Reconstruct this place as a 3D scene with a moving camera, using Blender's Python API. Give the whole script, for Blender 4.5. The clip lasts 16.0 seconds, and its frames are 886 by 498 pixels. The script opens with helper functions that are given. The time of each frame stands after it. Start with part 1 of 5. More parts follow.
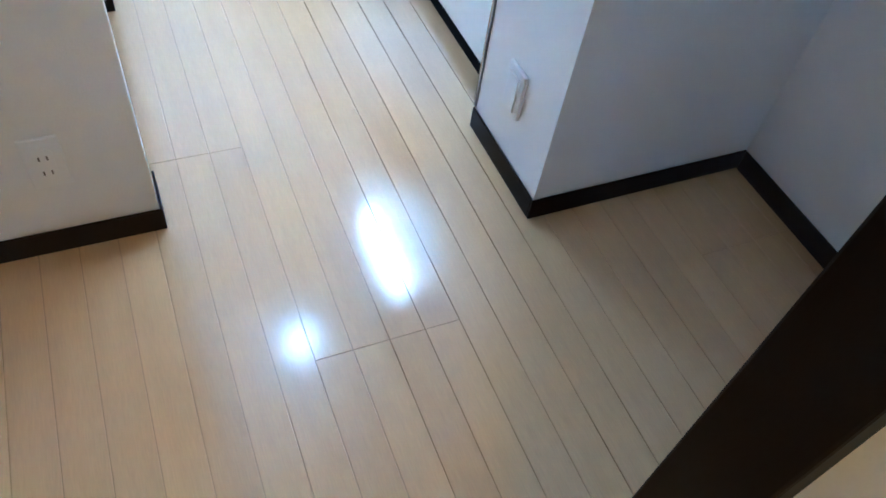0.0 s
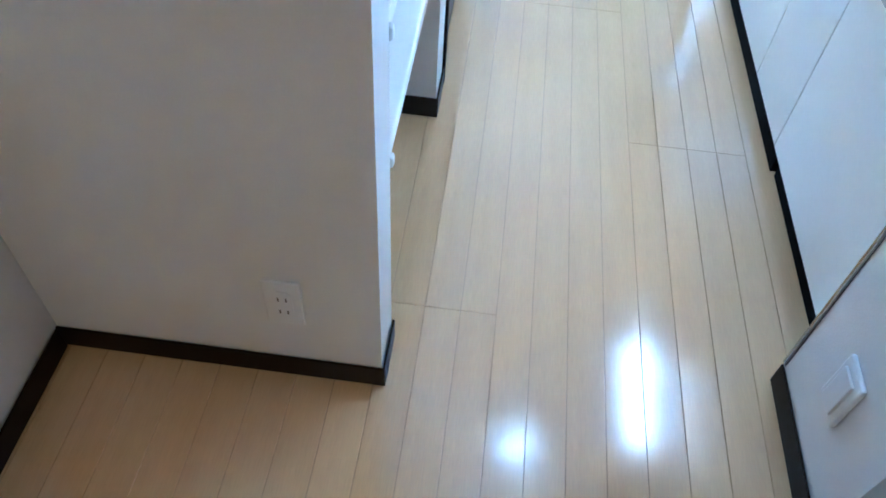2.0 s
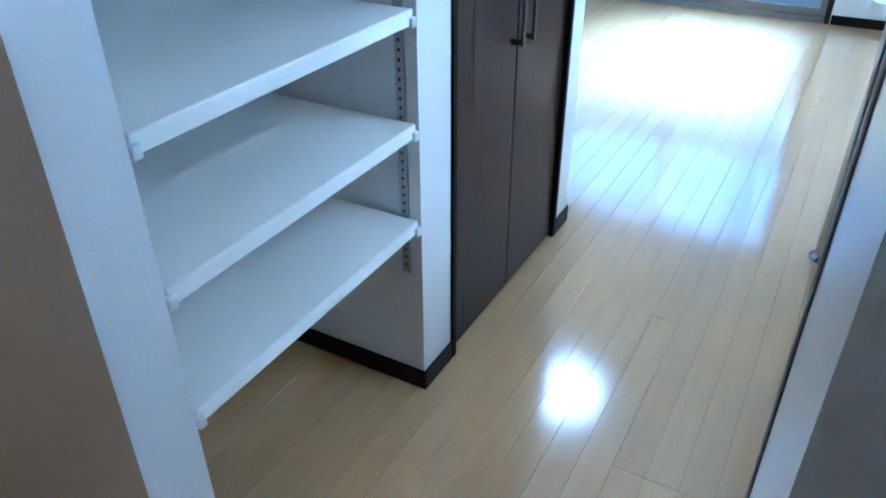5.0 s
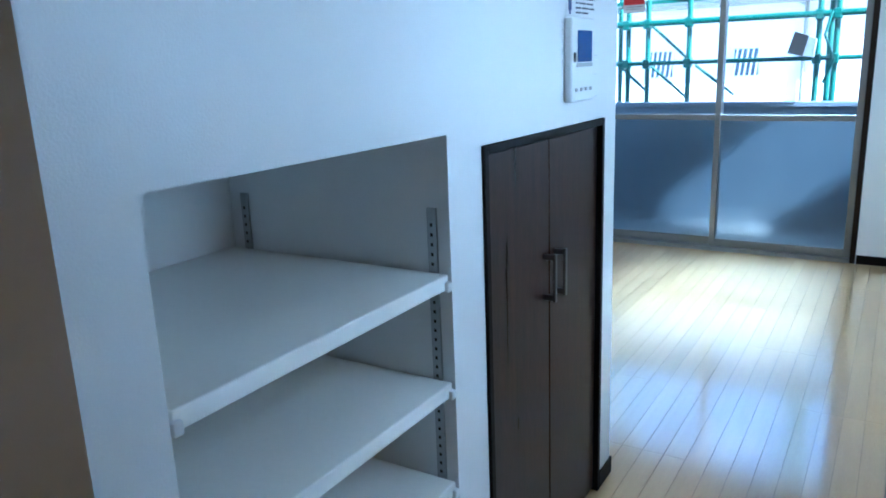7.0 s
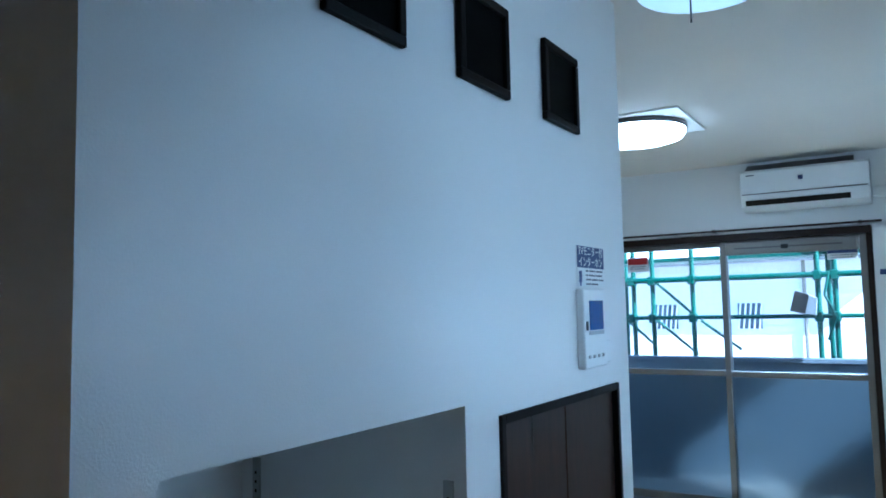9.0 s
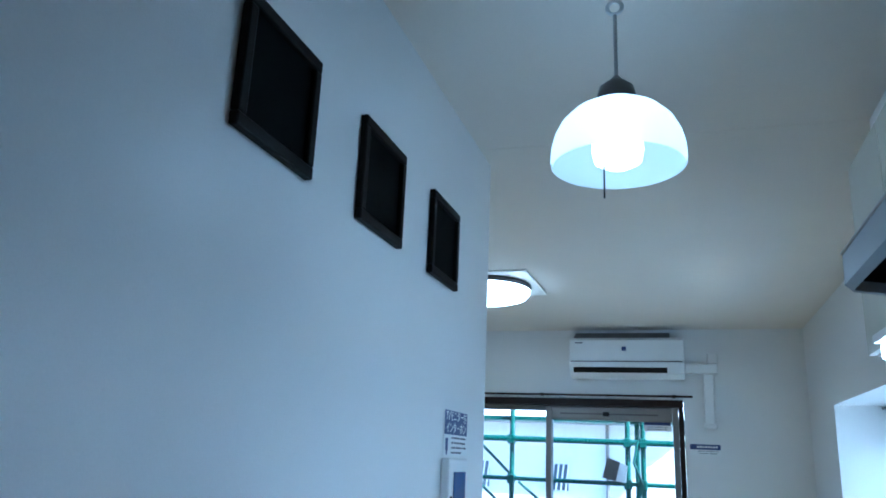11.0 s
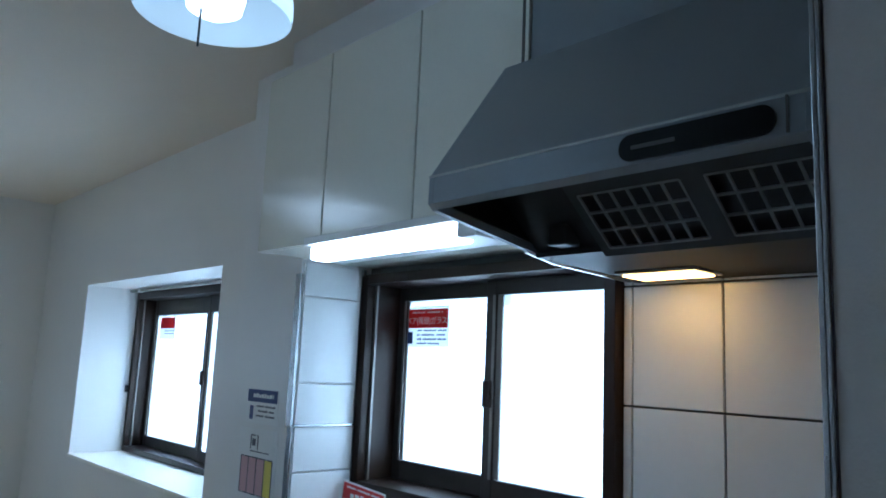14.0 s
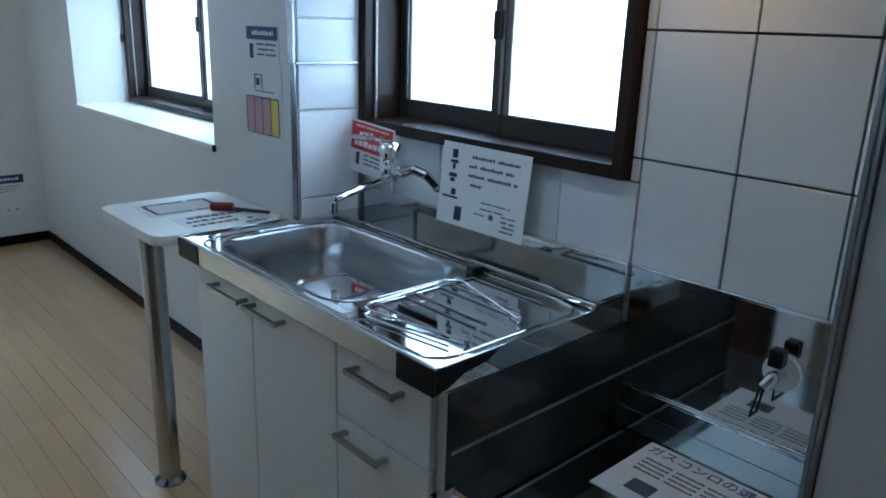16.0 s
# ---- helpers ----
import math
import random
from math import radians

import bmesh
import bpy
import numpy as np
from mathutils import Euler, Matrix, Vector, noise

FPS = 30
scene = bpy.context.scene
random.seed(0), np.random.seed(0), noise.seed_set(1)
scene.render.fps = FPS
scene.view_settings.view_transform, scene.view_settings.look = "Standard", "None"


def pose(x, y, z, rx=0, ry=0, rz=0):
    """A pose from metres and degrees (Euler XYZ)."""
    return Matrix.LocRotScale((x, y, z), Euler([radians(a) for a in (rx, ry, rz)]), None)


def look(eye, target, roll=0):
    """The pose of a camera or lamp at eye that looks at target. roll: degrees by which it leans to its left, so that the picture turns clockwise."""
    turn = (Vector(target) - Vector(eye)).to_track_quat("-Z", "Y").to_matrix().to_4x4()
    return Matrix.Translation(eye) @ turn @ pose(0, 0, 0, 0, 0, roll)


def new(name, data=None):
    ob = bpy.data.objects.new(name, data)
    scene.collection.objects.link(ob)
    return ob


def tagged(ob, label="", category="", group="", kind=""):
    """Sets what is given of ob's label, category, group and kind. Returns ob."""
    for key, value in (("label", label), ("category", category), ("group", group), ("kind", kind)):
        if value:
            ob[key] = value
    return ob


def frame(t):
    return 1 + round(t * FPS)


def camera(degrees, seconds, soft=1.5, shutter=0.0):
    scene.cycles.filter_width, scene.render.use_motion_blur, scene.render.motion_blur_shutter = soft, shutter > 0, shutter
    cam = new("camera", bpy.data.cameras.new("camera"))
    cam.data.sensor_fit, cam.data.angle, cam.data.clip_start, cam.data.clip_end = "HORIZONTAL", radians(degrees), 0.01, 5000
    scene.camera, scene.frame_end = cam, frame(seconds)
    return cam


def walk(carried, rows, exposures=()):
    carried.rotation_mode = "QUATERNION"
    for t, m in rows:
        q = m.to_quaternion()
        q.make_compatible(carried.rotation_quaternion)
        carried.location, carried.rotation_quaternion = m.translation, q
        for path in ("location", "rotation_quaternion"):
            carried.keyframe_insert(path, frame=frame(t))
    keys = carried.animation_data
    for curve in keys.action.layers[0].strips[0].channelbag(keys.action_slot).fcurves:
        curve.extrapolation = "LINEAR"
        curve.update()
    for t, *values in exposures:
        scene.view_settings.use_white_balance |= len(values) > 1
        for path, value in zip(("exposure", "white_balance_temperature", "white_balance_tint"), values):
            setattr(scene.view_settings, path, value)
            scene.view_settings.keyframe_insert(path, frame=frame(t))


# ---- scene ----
cam = camera(61.5, 16.0, soft=1.75)
PATH = [
    (0, (0.027, -1.541, 1.261), (0.668, -0.443, -0.283), 10.2),
    (0.5, (0.015, -1.528, 1.25), (0.497, -0.425, -0.347), 10.1),
    (1, (0.073, -1.472, 1.255), (0.343, -0.327, -0.363), 8.8),
    (1.5, (0.09, -1.347, 1.272), (0.163, -0.13, -0.313), 5.1),
    (2, (0.144, -1.129, 1.292), (0.064, 0.149, -0.244), 4.3),
    (2.5, (0.225, -0.971, 1.294), (0.078, 0.323, -0.223), 3.1),
    (3, (0.397, -0.834, 1.288), (0.137, 0.497, -0.182), 4.7),
    (5.5, (0.765, -0.852, 1.363), (-0.158, 0.66, 0.434), -1.7),
    (6, (0.76, -0.85, 1.375), (-0.214, 0.71, 0.589), -2.5),
    (6.5, (0.758, -0.85, 1.383), (-0.255, 0.757, 0.757), -1.8),
    (7, (0.753, -0.845, 1.392), (-0.269, 0.804, 0.907), -2.2),
    (7.5, (0.751, -0.848, 1.398), (-0.278, 0.832, 1.053), -1.5),
    (8, (0.745, -0.854, 1.412), (-0.294, 0.845, 1.232), -1.3),
    (8.5, (0.747, -0.864, 1.426), (-0.296, 0.843, 1.417), -1.5),
    (9, (0.748, -0.872, 1.447), (-0.305, 0.82, 1.606), -1.2),
    (11.5, (0.453, -0.746, 1.502), (0.193, 1.157, 2.058), 2.3),
    (12, (0.324, -0.681, 1.5), (0.5, 1.232, 2.057), 2.3),
    (12.5, (0.205, -0.62, 1.493), (0.752, 1.219, 2.058), 4.0),
    (13, (0.1, -0.589, 1.499), (0.954, 1.16, 1.962), 2.5),
    (13.5, (0.019, -0.571, 1.5), (1.185, 1.012, 1.87), 2.3),
    (14, (0.01, -0.567, 1.49), (1.345, 0.889, 1.801), 2.5),
    (14.5, (0.022, -0.556, 1.478), (1.39, 0.896, 1.621), 1.2),
    (15, (0.034, -0.549, 1.464), (1.417, 0.894, 1.397), 1.4),
    (15.5, (0.046, -0.531, 1.45), (1.399, 0.906, 1.125), 1.4),
    (16, (0.059, -0.508, 1.421), (1.366, 0.892, 0.843), 2.0),
]
EXPO = [(0.0, 5.08, 4060, 4), (1.0, 4.84, 4080, 4), (2.0, 4.70, 4000, 3), (3.0, 4.2, 4040, 2), (5.5, 3.63, 4160, 2), (7.0, 3.05, 4310, 1), (9.0, 2.38, 4320, 0), (12.5, 2.2, 4290, 0), (14.0, 1.87, 4700, 4), (15.0, 1.54, 4700, 6), (15.5, 1.57, 4730, 6), (16.0, 2.10, 4720, 5)]
walk(cam, [(t, look(eye, target, roll)) for t, eye, target, roll in PATH], EXPO)
KWIN_W, SWIN_W, ENTRY_W = 2.4, 3.9, 0.36   # daylight at the frosted windows and the entry lamp, watts
BULB_E, TUBE_E, DISC_E, HOOD_E = 1.1, 2.6, 2, 3.0

# ---- world, sun, window light ----
world = bpy.data.worlds.new("sky")
scene.world = world
world.use_nodes = True
wn = world.node_tree.nodes
sky = wn.new("ShaderNodeTexSky")
sky.sky_type, sky.sun_disc = "NISHITA", False
sky.sun_elevation, sky.sun_rotation = radians(37.6), radians(110)
wn["Background"].inputs["Strength"].default_value = 0.115
world.node_tree.links.new(sky.outputs[0], wn["Background"].inputs["Color"])
sun_data = bpy.data.lights.new("sun", "SUN")
sun_data.energy, sun_data.angle, sun_data.color = 5.0, radians(0.5), (1.0, 0.95, 0.88)
sun = new("sun", sun_data)
sun.matrix_world = look((10, -3.6, 8.2), (0, 0, 0))


def window_light(name, x, y, z, sx, sz, aim, watts, color=(0.86, 0.94, 1.0)):
    data = bpy.data.lights.new(name, "AREA")
    data.shape, data.size, data.size_y, data.energy, data.color = "RECTANGLE", sx, sz, watts, color
    ob = new(name, data)
    ob.matrix_world = look((x, y, z), aim)


# warm lamp of the entry hall, on its ceiling behind the start of the walk
window_light("entry_ceiling_lamp", -0.1, -2.3, 2.38, 0.25, 0.25, (-0.1, -2.29, 0), ENTRY_W, (1.0, 0.55, 0.16))
window_light("kitchen_window_daylight", 1.66, 0.80, 1.45, 0.90, 0.60, (0, 0.80, 1.40), KWIN_W)
window_light("side_window_daylight", 1.95, 2.98, 1.39, 1.5, 0.86, (0, 2.98, 1.34), SWIN_W)


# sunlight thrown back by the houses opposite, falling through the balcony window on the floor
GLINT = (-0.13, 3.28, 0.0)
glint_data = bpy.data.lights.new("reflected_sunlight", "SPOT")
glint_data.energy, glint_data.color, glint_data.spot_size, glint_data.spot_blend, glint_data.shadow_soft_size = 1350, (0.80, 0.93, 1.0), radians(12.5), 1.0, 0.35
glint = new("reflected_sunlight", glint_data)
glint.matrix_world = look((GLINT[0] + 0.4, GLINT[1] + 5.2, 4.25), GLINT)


# ---- materials ----
def mat(name, color, rough=0.5, metal=0.0, var=0.06, scale=3.0, fine=120.0, bump=0.0, stretch=(1, 1, 1), vary_object=0.0, coat=0.0, rough_var=0.06, spec=0.5):
    m = bpy.data.materials.new(name)
    m.use_nodes = True
    n, l = m.node_tree.nodes, m.node_tree.links
    p = n["Principled BSDF"]
    tc = n.new("ShaderNodeTexCoord")
    mp = n.new("ShaderNodeMapping")
    mp.inputs["Scale"].default_value = stretch
    l.new(tc.outputs["Object"], mp.inputs["Vector"])
    big, small = n.new("ShaderNodeTexNoise"), n.new("ShaderNodeTexNoise")
    big.inputs["Scale"].default_value, small.inputs["Scale"].default_value = scale, fine
    big.inputs["Detail"].default_value, small.inputs["Detail"].default_value = 3, 2
    for k in (big, small):
        l.new(mp.outputs[0], k.inputs["Vector"])
    mixed = n.new("ShaderNodeMath")
    mixed.operation = "ADD"
    l.new(big.outputs["Fac"], mixed.inputs[0]), l.new(small.outputs["Fac"], mixed.inputs[1])
    last = mixed.outputs[0]
    if vary_object:
        info, mul, add = n.new("ShaderNodeObjectInfo"), n.new("ShaderNodeMath"), n.new("ShaderNodeMath")
        mul.operation = "MULTIPLY_ADD"
        mul.inputs[1].default_value, mul.inputs[2].default_value = vary_object, -vary_object / 2
        l.new(info.outputs["Random"], mul.inputs[0]), l.new(mul.outputs[0], add.inputs[0]), l.new(last, add.inputs[1])
        last = add.outputs[0]
    span = n.new("ShaderNodeMapRange")
    span.inputs["From Min"].default_value, span.inputs["From Max"].default_value = 0.6, 1.4
    span.inputs["To Min"].default_value, span.inputs["To Max"].default_value = 1 - var, 1 + var
    span.clamp = False
    l.new(last, span.inputs["Value"])
    tint = n.new("ShaderNodeVectorMath")
    tint.operation = "SCALE"
    tint.inputs[0].default_value = color
    l.new(span.outputs[0], tint.inputs["Scale"])
    l.new(tint.outputs[0], p.inputs["Base Color"])
    rr = n.new("ShaderNodeMapRange")
    rr.inputs["To Min"].default_value, rr.inputs["To Max"].default_value = max(rough - rough_var, 0.02), rough + rough_var
    l.new(big.outputs["Fac"], rr.inputs["Value"])
    l.new(rr.outputs[0], p.inputs["Roughness"])
    p.inputs["Metallic"].default_value = metal
    p.inputs["Specular IOR Level"].default_value = spec
    p.inputs["Coat Weight"].default_value = coat
    p.inputs["Coat Roughness"].default_value = 0.05
    if bump:
        b = n.new("ShaderNodeBump")
        b.inputs["Strength"].default_value, b.inputs["Distance"].default_value = bump, 0.002
        l.new(small.outputs["Fac"], b.inputs["Height"])
        l.new(b.outputs[0], p.inputs["Normal"])
    return m


def glow(name, color, strength):
    m = bpy.data.materials.new(name)
    m.use_nodes = True
    p = m.node_tree.nodes["Principled BSDF"]
    p.inputs["Base Color"].default_value = (*color, 1)
    p.inputs["Emission Color"].default_value = (*color, 1)
    p.inputs["Emission Strength"].default_value = strength
    return m


def glass(name, color, rough, bump=0.0):
    m = bpy.data.materials.new(name)
    m.use_nodes = True
    n, l = m.node_tree.nodes, m.node_tree.links
    p = n["Principled BSDF"]
    p.inputs["Base Color"].default_value = (*color, 1)
    p.inputs["Roughness"].default_value = rough
    p.inputs["Transmission Weight"].default_value = 1.0
    p.inputs["IOR"].default_value = 1.45
    if bump:
        t, b = n.new("ShaderNodeTexNoise"), n.new("ShaderNodeBump")
        t.inputs["Scale"].default_value = 300
        b.inputs["Strength"].default_value, b.inputs["Distance"].default_value = bump, 0.002
        l.new(t.outputs["Fac"], b.inputs["Height"]), l.new(b.outputs[0], p.inputs["Normal"])
    return m


WALL = mat("vinyl_wallpaper", (0.80, 0.79, 0.77), 0.33, var=0.025, scale=1.5, fine=260, bump=0.22)
CEIL = mat("ceiling_paper", (0.80, 0.74, 0.655), 0.85, var=0.03, scale=2, fine=220, bump=0.3)
SKIRT = mat("dark_brown_skirting", (0.009, 0.0055, 0.004), 0.45, spec=0.15, var=0.25, scale=6, fine=60, stretch=(1, 1, 12))
OAK = mat("pale_oak_floor", (0.63, 0.425, 0.205), 0.13, var=0.08, scale=2.0, fine=30, stretch=(14, 0.9, 1), vary_object=0.45, bump=0.015, coat=0.9, rough_var=0.03)
OAK.node_tree.nodes["Principled BSDF"].inputs["Coat IOR"].default_value = 1.68
OAK.node_tree.nodes["Principled BSDF"].inputs["Coat Roughness"].default_value = 0.125
GROOVE = mat("floor_joint", (0.38, 0.25, 0.125), 0.7, var=0.15)
WHITE = mat("white_melamine", (0.90, 0.885, 0.83), 0.36, var=0.02, scale=2, fine=90)
PLASTIC = mat("white_plastic", (0.80, 0.80, 0.79), 0.35, var=0.02, scale=9, fine=150)
WALNUT = mat("dark_walnut_laminate", (0.029, 0.0138, 0.0090), 0.30, spec=0.18, var=0.75, scale=3.0, fine=26, stretch=(14, 14, 0.8), bump=0.05)
DARKFRAME = mat("dark_frame_laminate", (0.006, 0.0042, 0.0032), 0.5, spec=0.10, var=0.2, scale=5, fine=50, stretch=(10, 10, 1))
BRONZE = mat("bronze_aluminium", (0.024, 0.0135, 0.0085), 0.36, metal=0.1, spec=0.25, var=0.15, scale=6, fine=180)
STEELFRAME = mat("taupe_aluminium", (0.26, 0.24, 0.22), 0.4, metal=0.6, var=0.08, scale=5, fine=150)
STEEL = mat("brushed_stainless", (0.44, 0.45, 0.46), 0.24, metal=1.0, var=0.05, scale=3, fine=40, stretch=(1, 30, 30), rough_var=0.07)
MIRRORSTEEL = mat("polished_stainless", (0.62, 0.66, 0.67), 0.05, metal=1.0, var=0.04, scale=4, fine=60, rough_var=0.03)
# steel darkened in its colour to stand in for the dark reflections on the side
DARKSTEEL = mat("dark_reflection_steel", (0.085, 0.09, 0.095), 0.16, metal=1.0, var=0.08, scale=4, fine=60)
LIPSTEEL = mat("satin_edge_steel", (0.62, 0.64, 0.66), 0.30, metal=1.0, var=0.05, scale=4, fine=50, stretch=(30, 1, 30))
POLISHED = mat("polished_worktop_steel", (0.56, 0.575, 0.59), 0.055, metal=1.0, var=0.05, scale=5, fine=50, rough_var=0.035)
CHROME = mat("chrome", (0.75, 0.76, 0.78), 0.06, metal=1.0, var=0.02)
NICKEL = mat("satin_nickel", (0.42, 0.42, 0.42), 0.3, metal=1.0, var=0.05)
GUN = mat("gunmetal_handle", (0.14, 0.13, 0.125), 0.32, metal=0.9, var=0.05)
HOOD = mat("grey_hood_enamel", (0.25, 0.275, 0.30), 0.36, metal=0.3, var=0.03, scale=4, fine=200)
MATTEBLACK = mat("matte_black_board", (0.006, 0.006, 0.006), 0.75, var=0.15, spec=0.06)
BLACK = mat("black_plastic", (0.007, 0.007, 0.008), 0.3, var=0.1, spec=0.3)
# darker than the hood enamel: the underside's shade is put into the colour
DARKHOOD = mat("shaded_hood_underside", (0.030, 0.031, 0.034), 0.45, var=0.1, scale=5, fine=90, spec=0.3)
# near black, with the shade of the recess round the hood lamp painted in
LAMPSHELF = mat("shaded_hood_shelf", (0.014, 0.014, 0.015), 0.55, var=0.15, scale=6, fine=60, spec=0.2)
SASHM = mat("grey_bronze_sash", (0.055, 0.046, 0.040), 0.42, metal=0.2, spec=0.35, var=0.12, scale=6, fine=180)
FILTER = mat("filter_grille", (0.19, 0.185, 0.175), 0.45, metal=0.0, var=0.08)
TILE = mat("white_glazed_tile", (0.78, 0.79, 0.78), 0.16, var=0.02, scale=5, fine=60, vary_object=0.3, rough_var=0.05)
GROUT = mat("dark_tile_grout", (0.10, 0.10, 0.10), 0.85, var=0.12, fine=200, bump=0.2)
CUPB = mat("cream_cupboard_laminate", (0.80, 0.79, 0.70), 0.17, var=0.02, scale=3, fine=110)
PAPER = mat("white_paper", (0.82, 0.82, 0.81), 0.6, var=0.02, scale=9, fine=80)
INK = mat("grey_ink", (0.10, 0.10, 0.13), 0.7, var=0.2)
FIGURE = mat("dark_blue_ink", (0.03, 0.035, 0.07), 0.6, var=0.1)
NAVY = mat("navy_print", (0.03, 0.05, 0.17), 0.5, var=0.06)
RED = mat("red_print", (0.55, 0.03, 0.03), 0.5, var=0.06)
PINK = mat("pink_print", (0.58, 0.36, 0.38), 0.6, var=0.06)
YELLOW = mat("yellow_print", (0.70, 0.60, 0.10), 0.6, var=0.06)
GREENP = mat("green_print", (0.25, 0.45, 0.20), 0.6, var=0.06)
SCREEN = mat("blue_screen", (0.03, 0.09, 0.30), 0.12, var=0.08)
REDPLASTIC = mat("dark_red_plastic", (0.22, 0.015, 0.015), 0.35, var=0.1)
PICBLACK = mat("black_picture_glass", (0.0015, 0.0015, 0.0015), 0.6, spec=0.04, var=0.1)
CLEAR = glass("clear_glass", (0.96, 0.98, 0.98), 0.0)
FROST = glass("frosted_glass", (0.93, 0.97, 0.98), 0.20)
fn, fl = FROST.node_tree.nodes, FROST.node_tree.links
milky, blend = fn.new("ShaderNodeBsdfTranslucent"), fn.new("ShaderNodeMixShader")
milky.inputs["Color"].default_value = (0.52, 0.57, 0.60, 1)
blend.inputs[0].default_value = 0.50
fl.new(milky.outputs[0], blend.inputs[1]), fl.new(fn["Principled BSDF"].outputs[0], blend.inputs[2])
fl.new(blend.outputs[0], fn["Material Output"].inputs["Surface"])
OBSCURE = glass("obscure_glass", (0.345, 0.40, 0.425), 0.28)
CLEARPLASTIC = glass("clear_plastic", (0.92, 0.95, 0.95), 0.12)
SCAFFOLD = mat("green_scaffold_paint", (0.008, 0.075, 0.055), 0.5, metal=0.0, var=0.15, scale=5, fine=60)
RENDERW = mat("pale_render_siding", (0.86, 0.85, 0.83), 0.8, var=0.08, scale=1, fine=30, bump=0.3)
PARAPET = mat("blue_grey_parapet", (0.10, 0.125, 0.16), 0.6, var=0.12, scale=2, fine=40, bump=0.2)
CONCRETE = mat("concrete", (0.34, 0.33, 0.31), 0.85, var=0.15, scale=2, fine=60, bump=0.4)
BRICKM = mat("tan_brick", (0.34, 0.25, 0.18), 0.8, var=0.15, scale=5, fine=60, vary_object=0.5, bump=0.4)
ROOFM = mat("grey_roof_tile", (0.12, 0.12, 0.13), 0.7, var=0.2, scale=3, fine=50)


def sticker_film(name, color, share):
    """Thin printed plastic that lets part of the daylight behind it through."""
    m = mat(name, color, 0.55, var=0.04, scale=9, fine=80)
    n, l = m.node_tree.nodes, m.node_tree.links
    lit, both = n.new("ShaderNodeBsdfTranslucent"), n.new("ShaderNodeMixShader")
    lit.inputs["Color"].default_value, both.inputs[0].default_value = (*color, 1), share
    l.new(n["Principled BSDF"].outputs[0], both.inputs[1]), l.new(lit.outputs[0], both.inputs[2])
    l.new(both.outputs[0], n["Material Output"].inputs["Surface"])
    return m


FILMWHITE, FILMRED = sticker_film("white_sticker_film", (0.85, 0.86, 0.86), 0.55), sticker_film("red_sticker_film", (0.62, 0.04, 0.04), 0.55)


# ---- mesh helpers ----
def add_box(bm, x0, x1, y0, y1, z0, z1, bevel=0.0, seg=2):
    m = Matrix.Translation(((x0 + x1) / 2, (y0 + y1) / 2, (z0 + z1) / 2)) @ Matrix.Diagonal((x1 - x0, y1 - y0, z1 - z0, 1))
    got = bmesh.ops.create_cube(bm, size=1, matrix=m)["verts"]
    if bevel:
        edges = list({e for v in got for e in v.link_edges})
        bmesh.ops.bevel(bm, geom=edges, offset=bevel, segments=seg, profile=0.5, affect="EDGES")
    return got


def box(*a, **k):
    bm = bmesh.new()
    add_box(bm, *a, **k)
    return bm


def boxes(*rows, bevel=0.0):
    bm = bmesh.new()
    for r in rows:
        add_box(bm, *r, bevel=bevel)
    return bm


def add_rod(bm, a, b, r, n=12, r2=None):
    a, b = Vector(a), Vector(b)
    m = Matrix.Translation((a + b) / 2) @ (b - a).to_track_quat("Z", "Y").to_matrix().to_4x4()
    bmesh.ops.create_cone(bm, cap_ends=True, segments=n, radius1=r, radius2=r if r2 is None else r2, depth=(b - a).length, matrix=m)


def rod(a, b, r, n=12, r2=None):
    bm = bmesh.new()
    add_rod(bm, a, b, r, n, r2)
    return bm


def tube(points, r, n=8):
    bm = bmesh.new()
    for a, b in zip(points, points[1:]):
        add_rod(bm, a, b, r, n)
    for p in points[1:-1]:
        bmesh.ops.create_uvsphere(bm, u_segments=n, v_segments=6, radius=r, matrix=Matrix.Translation(p))
    return bm


def lathe(profile, cx, cy, n=40):
    """A surface of revolution about the upright line through cx, cy, from (radius, height) pairs."""
    bm = bmesh.new()
    rings = []
    for r, z in profile:
        rings.append([bm.verts.new((cx + max(r, 1e-4) * math.cos(2 * math.pi * i / n), cy + max(r, 1e-4) * math.sin(2 * math.pi * i / n), z)) for i in range(n)])
    for a, b in zip(rings, rings[1:]):
        for i in range(n):
            bm.faces.new((a[i], a[(i + 1) % n], b[(i + 1) % n], b[i]))
    for f in bm.faces:
        f.smooth = True
    bmesh.ops.recalc_face_normals(bm, faces=bm.faces)
    return bm


def prism(outline, axis, lo, hi, bevel=0.0):
    """A solid from a 2D outline pushed along an axis: for 'y' the outline is (x, z), for 'x' (y, z), for 'z' (x, y)."""
    bm = bmesh.new()
    put = {"x": lambda a, b, c: (c, a, b), "y": lambda a, b, c: (a, c, b), "z": lambda a, b, c: (a, b, c)}[axis]
    low = [bm.verts.new(put(a, b, lo)) for a, b in outline]
    top = [bm.verts.new(put(a, b, hi)) for a, b in outline]
    bm.faces.new(low), bm.faces.new(top[::-1])
    for i in range(len(low)):
        j = (i + 1) % len(low)
        bm.faces.new((low[j], low[i], top[i], top[j]))
    bmesh.ops.recalc_face_normals(bm, faces=bm.faces)
    if bevel:
        bmesh.ops.bevel(bm, geom=list(bm.edges), offset=bevel, segments=2, profile=0.5, affect="EDGES")
    return bm


